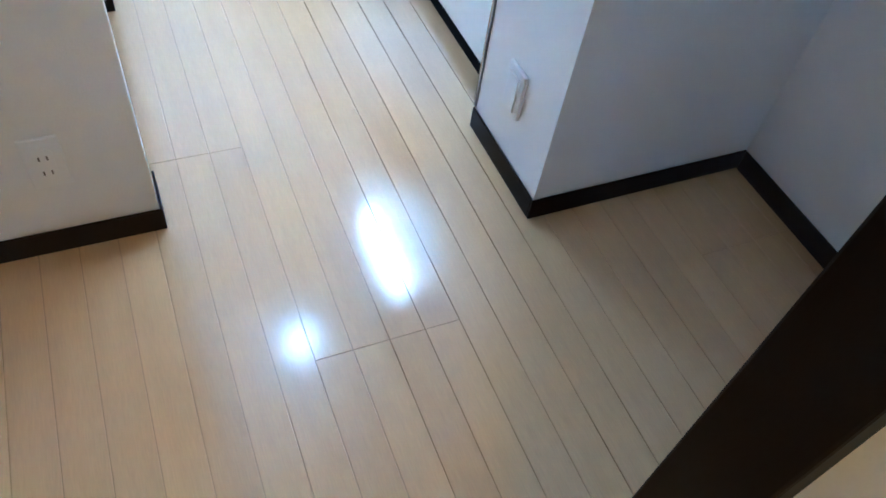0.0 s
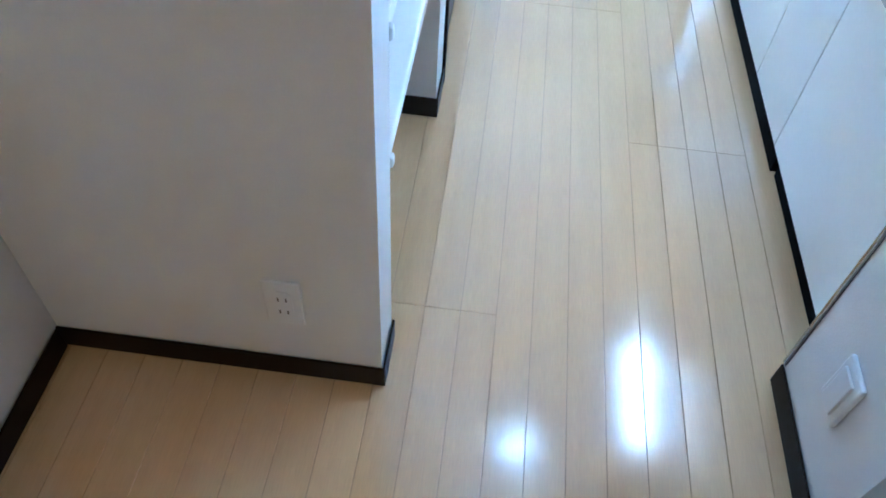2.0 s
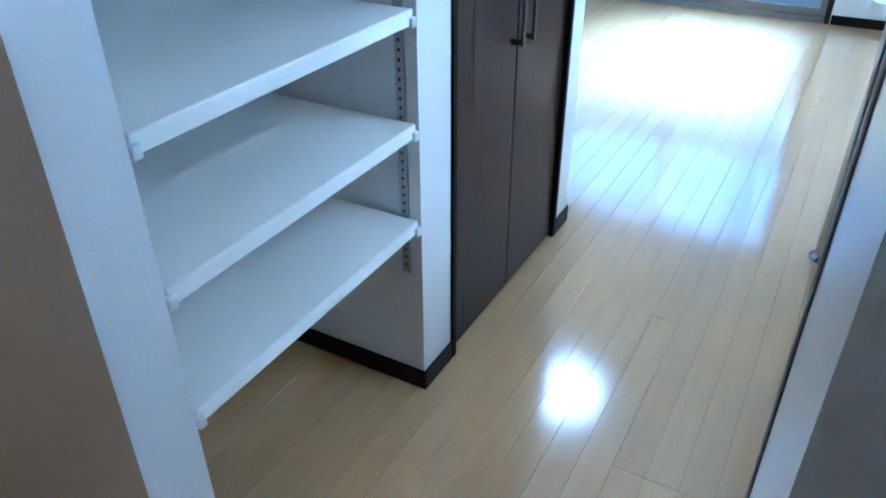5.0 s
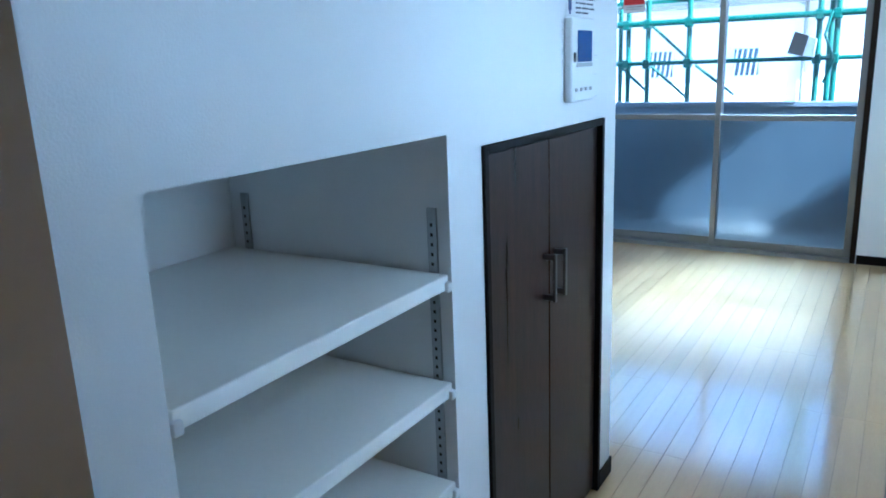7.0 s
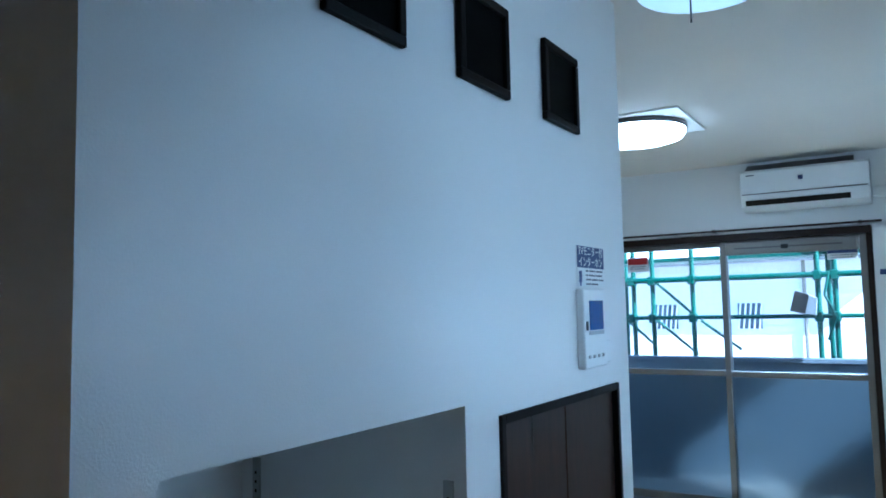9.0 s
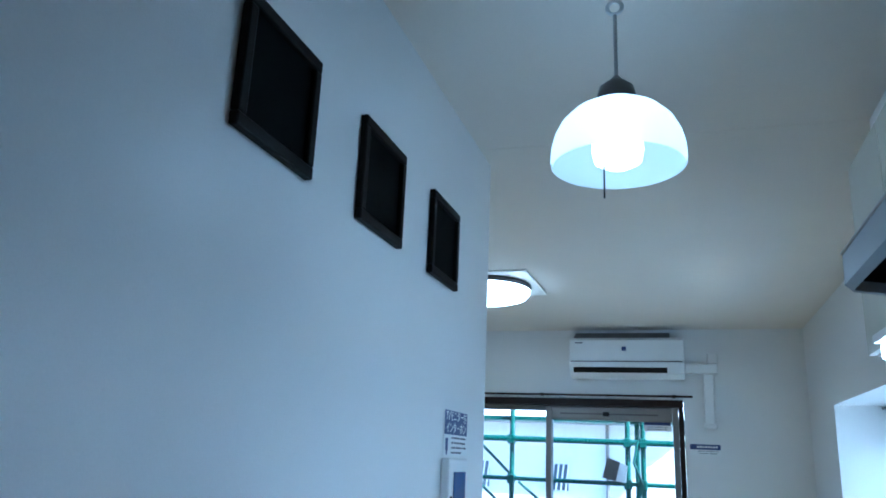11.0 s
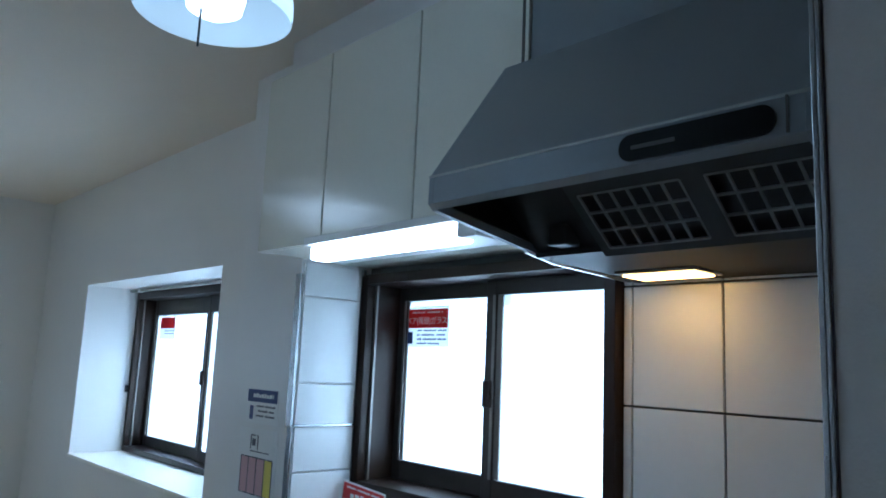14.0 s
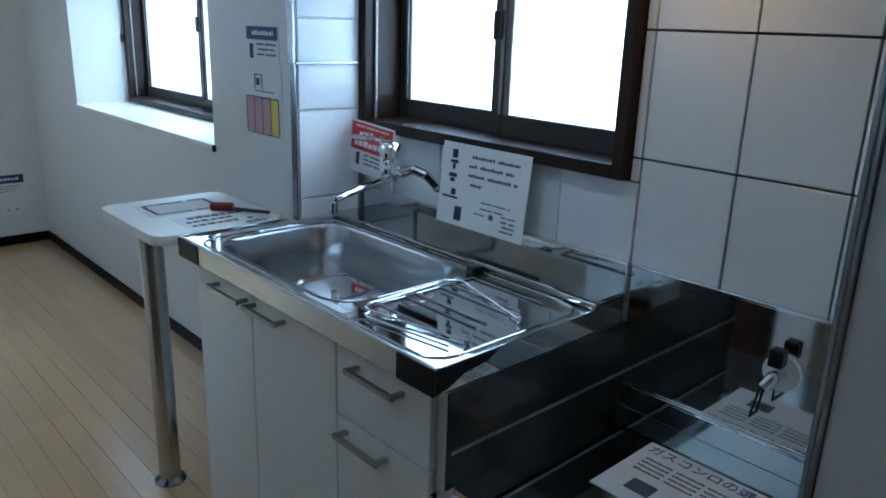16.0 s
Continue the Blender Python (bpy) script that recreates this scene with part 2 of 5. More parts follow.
def rounded(x0, x1, y0, y1, r, n=6):
    """The outline of a rectangle with round corners."""
    pts = []
    for cx, cy, a in ((x1 - r, y1 - r, 0), (x0 + r, y1 - r, 90), (x0 + r, y0 + r, 180), (x1 - r, y0 + r, 270)):
        pts += [(cx + r * math.cos(radians(a + 90 * i / n)), cy + r * math.sin(radians(a + 90 * i / n))) for i in range(n + 1)]
    return pts


def mesh_of(name, bm, material):
    me = bpy.data.meshes.new(name)
    bm.to_mesh(me)
    bm.free()
    me.materials.append(material)
    return me


def thing(name, at, label, category, group="", kind=""):
    ob = new(name)
    ob.empty_display_size = 0.05
    ob.location = at
    return tagged(ob, label, category, group, kind)


def part(name, bm, material, parent, label=""):
    root = parent
    while root.parent:
        root = root.parent
    bmesh.ops.translate(bm, verts=bm.verts, vec=-Vector(root.location))
    ob = new(name, mesh_of(name, bm, material))
    ob.parent = parent
    return tagged(ob, label)


def solid(name, bm, material, label="", category="", group="", kind=""):
    return tagged(new(name, mesh_of(name, bm, material)), label, category, group, kind)


def lettering(text, size, material, parent, where, name="lettering"):
    """Words as a thin mesh, laid by the pose `where` (the text's x and y run in its plane) under parent."""
    cu = bpy.data.curves.new(name, "FONT")
    cu.body, cu.size, cu.extrude, cu.align_x, cu.align_y = text, size, 0.0003, "CENTER", "CENTER"
    tmp = bpy.data.objects.new(name, cu)
    me = bpy.data.meshes.new_from_object(tmp)
    bpy.data.objects.remove(tmp)
    me.materials.clear()
    me.materials.append(material)
    root = parent
    while root.parent:
        root = root.parent
    me.transform(Matrix.Translation(-Vector(root.location)) @ where)
    ob = new(name, me)
    ob.parent = parent
    return ob


EAST = Matrix(((0, 0, 1, 0), (1, 0, 0, 0), (0, 1, 0, 0), (0, 0, 0, 1)))    # a text that faces +x, running to +y
WEST = Matrix(((0, 0, -1, 0), (-1, 0, 0, 0), (0, 1, 0, 0), (0, 0, 0, 1)))  # faces -x, running to -y
SOUTH = Matrix(((1, 0, 0, 0), (0, 0, -1, 0), (0, 1, 0, 0), (0, 0, 0, 1)))  # faces -y, running to +x


def at(x, y, z, turn):
    return Matrix.Translation((x, y, z)) @ turn


def bars(parent, turn, rows, material=None, name="text_line"):
    """Unreadable print: (u0, u1, v, height) bars in the plane of the pose turn, each row a part."""
    for u0, u1, v, hh in rows:
        pieces = [(u0, u1, v, hh)]
        if name == "text_line" and u1 - u0 >= 4 * hh:   # a row of small marks the size of letters
            pieces, u, k = [], u0, 0
            while u < u1:
                w = hh * (0.75 + 0.35 * ((k * 7 + int(abs(v) * 4000)) % 5) / 4)
                if (k * 5 + int(abs(v) * 3000)) % 9:
                    pieces.append((u, min(u + w, u1), v + hh * 0.06 * (k % 3 - 1), hh * (0.72 + 0.1 * (k % 3))))
                u, k = u + w + hh * 0.28, k + 1
        bm = bmesh.new()
        for a, b, c, d in pieces:
            got = add_box(bm, a, b, c - d / 2, c + d / 2, 0.0, 0.0006)
            bmesh.ops.transform(bm, matrix=turn, verts=got)
        part(name, bm, material or INK, parent)


# ---- structure ----
H = 2.41
ZT = 0.06   # skirting height
# storage block with the open niche and the cupboard recess
BX, Y0, Y1, Y2, Y3, Y4, Y5 = -0.635, -0.411, -0.300, 0.399, 0.538, 1.287, 1.400
NZ, DZ = 1.256, 1.219
HX, DY = 1.385, -1.416
for wall_name, row in (("wall_storage_south", (BX, 0, Y0, Y1, 0, H)), ("wall_storage_middle", (BX, 0, Y2, Y3, 0, H)), ("wall_storage_north", (BX, 0, Y4, Y5, 0, H)),
                       ("wall_over_niche", (BX, 0, Y1, Y2, NZ, H)), ("wall_over_cupboard", (BX, 0, Y3, Y4, DZ, H)),
                       ("wall_niche_back", (BX, BX + 0.02, Y1, Y2, 0, NZ)), ("wall_cupboard_back", (BX, -0.48, Y3, Y4, 0, DZ))):
    solid(wall_name, box(*row), WALL, "white papered storage wall round the niche and cupboard", "wall", kind="structure")
solid("wall_hall_west", box(BX - 0.12, BX - 0.002, DY - 0.12, 1.266, 0, H), WALL, "white papered wall", "wall", kind="structure")
solid("wall_room_south", box(-2.70, BX - 0.002, 1.268, Y5, 0, H), WALL, "white papered wall", "wall", kind="structure")
solid("wall_room_west", box(-2.82, -2.702, 1.268, 4.785, 0, H), WALL, "white papered wall", "wall", kind="structure")
WY = 4.615
WX0, WX1, WZ = -1.27, 0.572, 1.925
solid("wall_window", boxes((-2.70, WX0, WY, WY + 0.17, 0, H), (WX1, 1.80, WY, WY + 0.17, 0, H), (WX0, WX1, WY, WY + 0.17, WZ, H)), WALL, "white papered wall round the balcony window", "wall", kind="structure")
EX, EO = 1.350, 1.80
NY0, NY1, NZ0, NZ1 = 2.180, 3.775, 0.930, 1.848
solid("wall_east", boxes((EX, EO, 1.632, NY0, 0, H), (EX, EO, NY1, WY - 0.002, 0, H), (EX, EO, NY0, NY1, 0, NZ0), (EX, EO, NY0, NY1, NZ1, H)), WALL, "white papered wall with a deep window recess", "wall", kind="structure")
PX, PY = 1.152, 1.275
solid("wall_kitchen_pier", box(PX, EO, PY, 1.630, 0, H), WALL, "white papered pier beside the kitchen", "wall", kind="structure")
KX = 1.400
KY0, KY1, KZ0, KZ1 = 0.352, 1.268, 1.120, 1.757
QX, QY0, QY1 = 0.778, -0.614, -0.288
solid("wall_kitchen", boxes((KX, KX + 0.17, QY1 + 0.002, KY0, 0, H), (KX, KX + 0.17, KY1, PY - 0.002, 0, H), (KX, KX + 0.17, KY0, KY1, 0, KZ0), (KX, KX + 0.17, KY0, KY1, KZ1, H)), GROUT, "tiled kitchen wall with dark joints", "wall", kind="structure")
solid("wall_partition", box(QX, KX + 0.17, QY0, QY1, 0, H), WALL, "white papered end wall of the kitchen", "wall", kind="structure")
solid("wall_hall_east", box(HX, HX + 0.12, DY, QY0 - 0.002, 0, H), WALL, "white papered wall", "wall", kind="structure")
DX0, DX1 = -0.40, 0.358
solid("wall_door", boxes((BX, DX0, DY - 0.12, DY, 0, H), (DX1, HX + 0.12, DY - 0.12, DY - 0.002, 0, H), (DX0, DX1, DY - 0.12, DY, 2.0, H)), WALL, "white papered wall round the doorway", "wall", kind="structure")
solid("wall_entry", boxes((DX1 + 0.03, DX1 + 0.15, -3.1, DY - 0.122, 0, H), (BX - 0.12, BX, -3.1, DY - 0.124, 0, H), (BX - 0.12, DX1 + 0.15, -3.22, -3.102, 0, H)), WALL, "white papered entry walls", "wall", kind="structure")
solid("ceiling", boxes((-2.82, EO, 1.268, 4.785, H, H + 0.25), (BX - 0.12, EO, -3.22, 1.266, H, H + 0.25)), CEIL, "off-white papered ceiling", "ceiling", kind="structure")
solid("bulkhead_kitchen", box(1.07, KX - 0.002, QY1 + 0.002, PY - 0.002, 2.272, H - 0.002), WALL, "white papered bulkhead over the kitchen cupboards", "wall", kind="structure")
solid("floor", boxes((-2.82, KX + 0.17, -3.22, WY + 0.02, -0.12, -0.004)), GROOVE, "pale oak floor with fine joints", "floor", kind="structure")

# skirting, 6 mm proud of the walls
S = 0.007
for row in ((BX, S, Y0 - S, Y0 - 0.002, 0, ZT), (0.002, S, Y0, Y1, 0, ZT), (0.002, S, Y2, Y3 - 0.002, 0, ZT), (BX + 0.03, S, Y2 - S, Y2 - 0.002, 0, ZT),
            (0.002, S, Y4 + 0.002, Y5, 0, ZT), (BX, S, Y5 + 0.002, Y5 + S, 0, ZT), (BX + 0.002, BX + S, DY, Y0 - 0.009, 0, ZT),
            (BX + 0.022, BX + 0.02 + S, Y1 + 0.002, Y2 - 0.009, 0, ZT), (QX - S, QX - 0.002, QY0, QY1, 0, ZT), (QX - S, HX - 0.002, QY0 - S, QY0 - 0.002, 0, ZT),
            (HX - S, HX - 0.002, DY, QY0 - 0.009, 0, ZT), (EX - S, EX - 0.002, 1.642, WY - 0.009, 0, ZT), (WX1 + 0.004, EX - 0.002, WY - S, WY - 0.002, 0, ZT),
            (PX - S, PX - 0.002, PY + 0.06, 1.630, 0, ZT), (PX - S, EX - 0.009, 1.632, 1.632 + S, 0, ZT)):
    solid("baseboard", box(*row, bevel=0.0015), SKIRT, "dark brown skirting board", "baseboard", kind="structure")

# doorway frame at the start of the walk
dj = thing("door_frame", (DX1, DY - 0.06, 0), "dark brown wooden door frame", "door frame", kind="structure")
part("jamb", box(DX1 - 0.028, DX1 + 0.012, DY - 0.065, DY + 0.006, 0, 2.0, bevel=0.003), DARKFRAME, dj)
part("jamb", box(DX0 - 0.012, DX0 + 0.028, DY - 0.065, DY + 0.006, 0, 2.0, bevel=0.003), DARKFRAME, dj)
part("head", box(DX0 - 0.012, DX1 + 0.012, DY - 0.065, DY + 0.006, 2.002, 2.035, bevel=0.003), DARKFRAME, dj)

# ---- balcony window ----
def sash(parent, x0, x1, y, top_bar):
    """A sliding sash: stiles, rails, a transom, a clear upper pane and an obscure lower pane."""
    w = 0.040
    s = part("sash", boxes((x0, x0 + w, y, y + 0.03, 0.03, 1.875), (x1 - w, x1, y, y + 0.03, 0.03, 1.875), bevel=0.003), STEELFRAME, parent, "taupe aluminium sliding sash")
    part("rail", box(x0 + w, x1 - w, y + 0.002, y + 0.028, 0.03, 0.082, bevel=0.003), STEELFRAME, s)
    part("rail", box(x0 + w, x1 - w, y + 0.002, y + 0.028, top_bar, 1.875, bevel=0.003), STEELFRAME, s)
    part("transom", box(x0 + w, x1 - w, y + 0.002, y + 0.028, 0.928, 0.968, bevel=0.003), STEELFRAME, s)
    up = part("pane", box(x0 + w, x1 - w, y + 0.013, y + 0.017, 0.968, top_bar), CLEAR, s, "clear glass pane")
    low = part("pane", box(x0 + w, x1 - w, y + 0.013, y + 0.017, 0.082, 0.928), OBSCURE, s, "obscure glass pane")
    up.visible_shadow = low.visible_shadow = False
    return s


bw = thing("window_1", ((WX0 + WX1) / 2, WY + 0.07, 0), "two-part sliding balcony window with obscure lower panes", "window", kind="structure")
part("window_frame", boxes((WX0 + 0.002, WX0 + 0.035, WY - 0.007, WY + 0.13, 0.0, WZ - 0.002), (WX1 - 0.035, WX1 - 0.002, WY - 0.007, WY + 0.13, 0.0, WZ - 0.002), bevel=0.003), BRONZE, bw)
part("window_head", box(WX0 + 0.002, WX1 - 0.002, WY - 0.016, WY + 0.13, WZ - 0.05, WZ - 0.002, bevel=0.003), BRONZE, bw, "dark bronze window head")
part("threshold", box(WX0 + 0.036, WX1 - 0.036, WY - 0.007, WY + 0.13, 0.0, 0.028, bevel=0.003), STEELFRAME, bw)
sr = sash(bw, -0.372, WX1 - 0.036, WY + 0.022, 1.775)
sl = sash(bw, WX0 + 0.036, -0.330, WY + 0.070, 1.840)
part("vent_bar", box(-0.325, 0.485, WY + 0.012, WY + 0.0215, 1.782, 1.862, bevel=0.003), STEELFRAME, sr, "pale ventilation strip")
part("vent_slot", box(-0.27, 0.40, WY + 0.0095, WY + 0.0115, 1.815, 1.825), GUN, sr)
part("vent_knob", box(0.03, 0.075, WY + 0.005, WY + 0.0115, 1.805, 1.835, bevel=0.002), BLACK, sr)
st = thing("window_sticker", (0.40, WY, 1.74), "small white sticker with a navy heading on the window", "sticker")
part("sheet", box(0.305, 0.485, WY + 0.033, WY + 0.0345, 1.715, 1.79), PAPER, st)
part("heading", box(0.307, 0.483, WY + 0.0315, WY + 0.0327, 1.755, 1.788), NAVY, st)
bars(st, at(0.395, WY + 0.0327, 1.735, SOUTH), [(-0.07, 0.07, 0.008, 0.006), (-0.07, 0.06, -0.008, 0.006)])
st2 = thing("window_sticker", (-1.0, WY, 1.74), "small white sticker with a red heading on the window", "sticker")
part("sheet", box(-1.06, -0.90, WY + 0.081, WY + 0.0825, 1.69, 1.80), PAPER, st2)
part("heading", box(-1.055, -0.905, WY + 0.0795, WY + 0.0808, 1.745, 1.795), RED, st2)
bars(st2, at(-0.98, WY + 0.0808, 1.718, SOUTH), [(-0.06, 0.06, 0.012, 0.006), (-0.06, 0.05, -0.004, 0.006)])
rail = thing("curtain_rail", (-0.35, WY - 0.04, 1.94), "thin brown double curtain rail above the window", "curtain rail")
part("rail", box(WX0 - 0.1, WX1 + 0.06, WY - 0.060, WY - 0.042, 1.938, 1.952, bevel=0.002), BRONZE, rail)
for x in (-1.2, -0.4, 0.5):
    part("bracket", box(x, x + 0.02, WY - 0.062, WY - 0.001, 1.935, 1.956, bevel=0.002), BRONZE, rail)

# ---- deep side window and kitchen window ----
def side_window(name, y0, y1, z0, z1, xf, xg, label, depth, head=0.03, top_rail=0.04):
    """A bronze sliding window whose inner face stands at xf; the two sashes lie near xg."""
    wdw = thing(name, (xf, (y0 + y1) / 2, z0), label, "window", kind="structure")
    t = 0.03
    part("window_frame", boxes((xf, xf + depth, y0, y0 + t, z0, z1), (xf, xf + depth, y1 - t, y1, z0, z1), (xf, xf + depth, y0 + t, y1 - t, z0, z0 + t), (xf, xf + depth, y0 + t, y1 - t, z1 - head, z1), bevel=0.002), BRONZE, wdw)
    mid = (y0 + y1) / 2
    for a, b, x in ((mid - 0.02, y1 - t, xg), (y0 + t, mid + 0.02, xg - 0.032)):
        w = 0.036
        sh = part("sash", boxes((x - 0.014, x + 0.014, a, a + w, z0 + t, z1 - head), (x - 0.014, x + 0.014, b - w, b, z0 + t, z1 - head), (x - 0.013, x + 0.013, a + w, b - w, z0 + t, z0 + t + 0.055), (x - 0.013, x + 0.013, a + w, b - w, z1 - head - top_rail, z1 - head), bevel=0.002), SASHM, wdw, "grey bronze sliding sash")
        pane = part("pane", box(x - 0.003, x + 0.003, a + w, b - w, z0 + t + 0.055, z1 - head - top_rail), FROST, sh, "frosted glass pane")
        part("gasket", boxes((x - 0.0162, x - 0.0142, b - w + 0.001, b - w + 0.010, z0 + t + 0.055, z1 - head - top_rail)), STEELFRAME, sh)
        part("glazing_bead", box(x - 0.009, x - 0.0035, b - w - (0.004 if x == xg else 0.020), b - w - 0.0005, z0 + t + 0.056, z1 - head - top_rail - 0.001, bevel=0.001), STEELFRAME, sh, "silver glazing bead")
    for y in (y0 + t, y1 - t - 0.009):
        part("track_lip", box(xf + 0.030, xf + 0.038, y, y + 0.009, z0 + t + 0.001, z1 - head - 0.001, bevel=0.001), STEELFRAME, wdw, "pale worn track edge")
    part("catch", box(xg - 0.062, xg - 0.048, mid - 0.012, mid + 0.012, (z0 + z1) / 2 - 0.05, (z0 + z1) / 2 + 0.02, bevel=0.003), BRONZE, wdw)
    return wdw


side_window("window_2", NY0 + 0.01, NY1 - 0.005, NZ0 + 0.02, NZ1 - 0.004, 1.622, 1.735, "dark bronze sliding window with frosted panes in a deep recess", 0.148, 0.05, 0.085)
side_window("window_3", KY0 + 0.002, KY1 - 0.002, KZ0 + 0.002, KZ1 - 0.002, 1.362, 1.505, "dark bronze kitchen window with frosted panes", 0.20)
sill = thing("window_sill", (1.50, 2.98, NZ0), "white window sill board", "window sill", kind="structure")
part("board", box(EX - 0.012, 1.620, NY0 - 0.006, NY1 - 0.002, NZ0 + 0.001, NZ0 + 0.019, bevel=0.003), WHITE, sill)
part("end_cap", box(EX - 0.016, EX - 0.002, NY0 - 0.016, NY0 - 0.006, NZ0 - 0.006, NZ0 + 0.019, bevel=0.002), BLACK, sill)

rail_2 = thing("curtain_rail", (1.59, 2.98, 1.83), "slim grey curtain rail under the window recess head", "curtain rail")
part("rail", box(1.578, 1.598, NY0 + 0.004, NY1 - 0.004, 1.828, 1.840, bevel=0.002), STEELFRAME, rail_2)
for y in (2.35, 3.62):
    part("bracket", box(1.575, 1.600, y, y + 0.03, 1.826, 1.8475, bevel=0.002), PLASTIC, rail_2)
recess_latch = thing("latch", (1.612, 3.768, 1.30), "small dark latch on the window recess side", "latch")
part("body", box(1.606, 1.621, 3.757, 3.774, 1.27, 1.31, bevel=0.003), BLACK, recess_latch)

# ---- shelf niche ----
def shelf(z):
    s = thing("shelf", (-0.3, 0.04, z - 0.03), "white melamine shelf board on white pegs in the niche", "shelf", "niche shelves")
    part("board", box(BX + 0.022, -0.003, Y1 + 0.008, Y2 - 0.008, z - 0.032, z, bevel=0.003), WHITE, s)
    for y in (Y1 + 0.001, Y2 - 0.024):
        part("clip", box(-0.022, 0.005, y + 0.001, y + 0.018, z - 0.036, z - 0.014, bevel=0.004), PLASTIC, s, "white plastic shelf clip")
        part("clip", box(BX + 0.06, BX + 0.09, y, y + 0.023, z - 0.044, z - 0.0325, bevel=0.002), PLASTIC, s, "white plastic shelf clip")
    return s


for z in (0.977, 0.741, 0.508):
    shelf(z)


def shelf_rail(x, wall_y, inward):
    r = thing("shelf_rail", (x, wall_y, 0.39), "slotted grey metal shelf rail", "shelf rail", "niche rails")
    a, b = sorted((wall_y, wall_y + inward * 0.006))
    part("strip", box(x - 0.011, x + 0.011, a, b, 0.355, 1.110, bevel=0.001), NICKEL, r)
    c, d = sorted((wall_y + inward * 0.0062, wall_y + inward * 0.0068))
    bm = bmesh.new()
    for i in range(35):
        add_box(bm, x - 0.0028, x + 0.0028, c, d, 0.375 + i * 0.0205, 0.382 + i * 0.0205)
    part("slots", bm, BLACK, r, "dark peg slots")
    return r


for x in (-0.040, -0.565):
    shelf_rail(x, Y2 - 0.0002, -1)
    shelf_rail(x, Y1 + 0.0002, 1)

# ---- dark cupboard in the wall ----
cb = thing("cupboard", (-0.02, 0.915, 0), "dark walnut two-door cupboard set into the white wall", "cupboard")
part("cupboard_frame", boxes((-0.06, 0.008, Y3, Y3 + 0.02, 0.0, DZ), (-0.06, 0.008, Y4 - 0.02, Y4, 0.0, DZ), (-0.06, 0.008, Y3 + 0.02, Y4 - 0.02, DZ - 0.02, DZ), bevel=0.002), DARKFRAME, cb)
part("body", box(-0.475, -0.062, Y3 + 0.004, Y4 - 0.004, 0.002, DZ - 0.004), DARKFRAME, cb)
CM = (Y3 + Y4) / 2
for a, b, hy in ((Y3 + 0.024, CM - 0.002, CM - 0.034), (CM + 0.002, Y4 - 0.024, CM + 0.034)):
    d = part("door", box(-0.030, -0.008, a, b, 0.012, DZ - 0.024, bevel=0.002), WALNUT, cb, "dark walnut-grain door")
    part("handle", boxes((0.018, 0.027, hy - 0.007, hy + 0.007, 0.775, 0.905), (-0.009, 0.020, hy - 0.006, hy + 0.006, 0.778, 0.793), (-0.009, 0.020, hy - 0.006, hy + 0.006, 0.887, 0.902), bevel=0.003), GUN, d, "gunmetal bow handle")

# ---- wall pictures, intercom, labels on the storage wall ----
for y in (-0.020, 0.391, 0.808):
    pf = thing("picture_frame", (0.0, y + 0.11, 1.912), "small square dark wooden frame with a black panel", "picture frame", "wall pictures")
    w, z0, z1 = 0.219, 1.911, 2.119
    bm = bmesh.new()
    for r in ((0.001, 0.016, y, y + w, z0, z0 + 0.021), (0.001, 0.016, y, y + w, z1 - 0.021, z1), (0.001, 0.016, y, y + 0.021, z0 + 0.021, z1 - 0.021), (0.001, 0.016, y + w - 0.021, y + w, z0 + 0.021, z1 - 0.021)):
        add_box(bm, *r, bevel=0.003)
    part("moulding", bm, DARKFRAME, pf)
    part("panel", box(0.001, 0.007, y + 0.019, y + w - 0.019, z0 + 0.019, z1 - 0.019), PICBLACK, pf, "black panel")

ic = thing("intercom", (0.0, 1.0473, 1.2745), "white video intercom panel with a small blue screen", "intercom")
part("body", box(0.001, 0.0235, 0.9870, 1.1486, 1.2793, 1.4917, bevel=0.005), PLASTIC, ic)
part("screen", box(0.0236, 0.0256, 1.0231, 1.1244, 1.3807, 1.4598, bevel=0.0008), SCREEN, ic, "blue screen")
part("bezel", box(0.0232, 0.0248, 1.0183, 1.1293, 1.3681, 1.3787), NICKEL, ic)
part("lens", box(0.0236, 0.0265, 0.9960, 1.0100, 1.3807, 1.4048, bevel=0.002), BLACK, ic)
for i in range(4):
    part("button", box(0.0236, 0.0262, 1.008 + i * 0.034, 1.0215 + i * 0.034, 1.3063, 1.315, bevel=0.001), NICKEL, ic)
sw = thing("light_switch", (0.0, 1.192, 1.2841), "white double light switch plate beside the intercom", "light switch")
part("plate", box(0.001, 0.0087, 1.1563, 1.2238, 1.2841, 1.4, bevel=0.003), PLASTIC, sw)
for z in (1.345, 1.395):
    part("rocker", box(0.0087, 0.0125, 1.1727, 1.2074, z, z + 0.04, bevel=0.002), PLASTIC, sw)


lb = thing("intercom_sign", (0.0, 1.1051, 1.4965), "white paper sign with a navy heading about the intercom", "sign")
part("sheet", box(0.001, 0.0019, 1.0009, 1.2074, 1.4985, 1.6105), PAPER, lb)
part("heading", box(0.002, 0.0025, 1.0029, 1.2055, 1.5496, 1.6085), NAVY, lb)
lettering("TVモニター付", 0.030, PAPER, lb, at(0.0027, 1.1042, 1.594, EAST))
lettering("インターホン", 0.030, PAPER, lb, at(0.0027, 1.1042, 1.5641, EAST))
bars(lb, at(0.002, 1.1042, 1.5255, EAST), [(-0.04, 0.095, 0.016, 0.005), (-0.04, 0.09, 0.004, 0.005), (-0.04, 0.095, -0.008, 0.005), (-0.04, 0.05, -0.02, 0.005)])
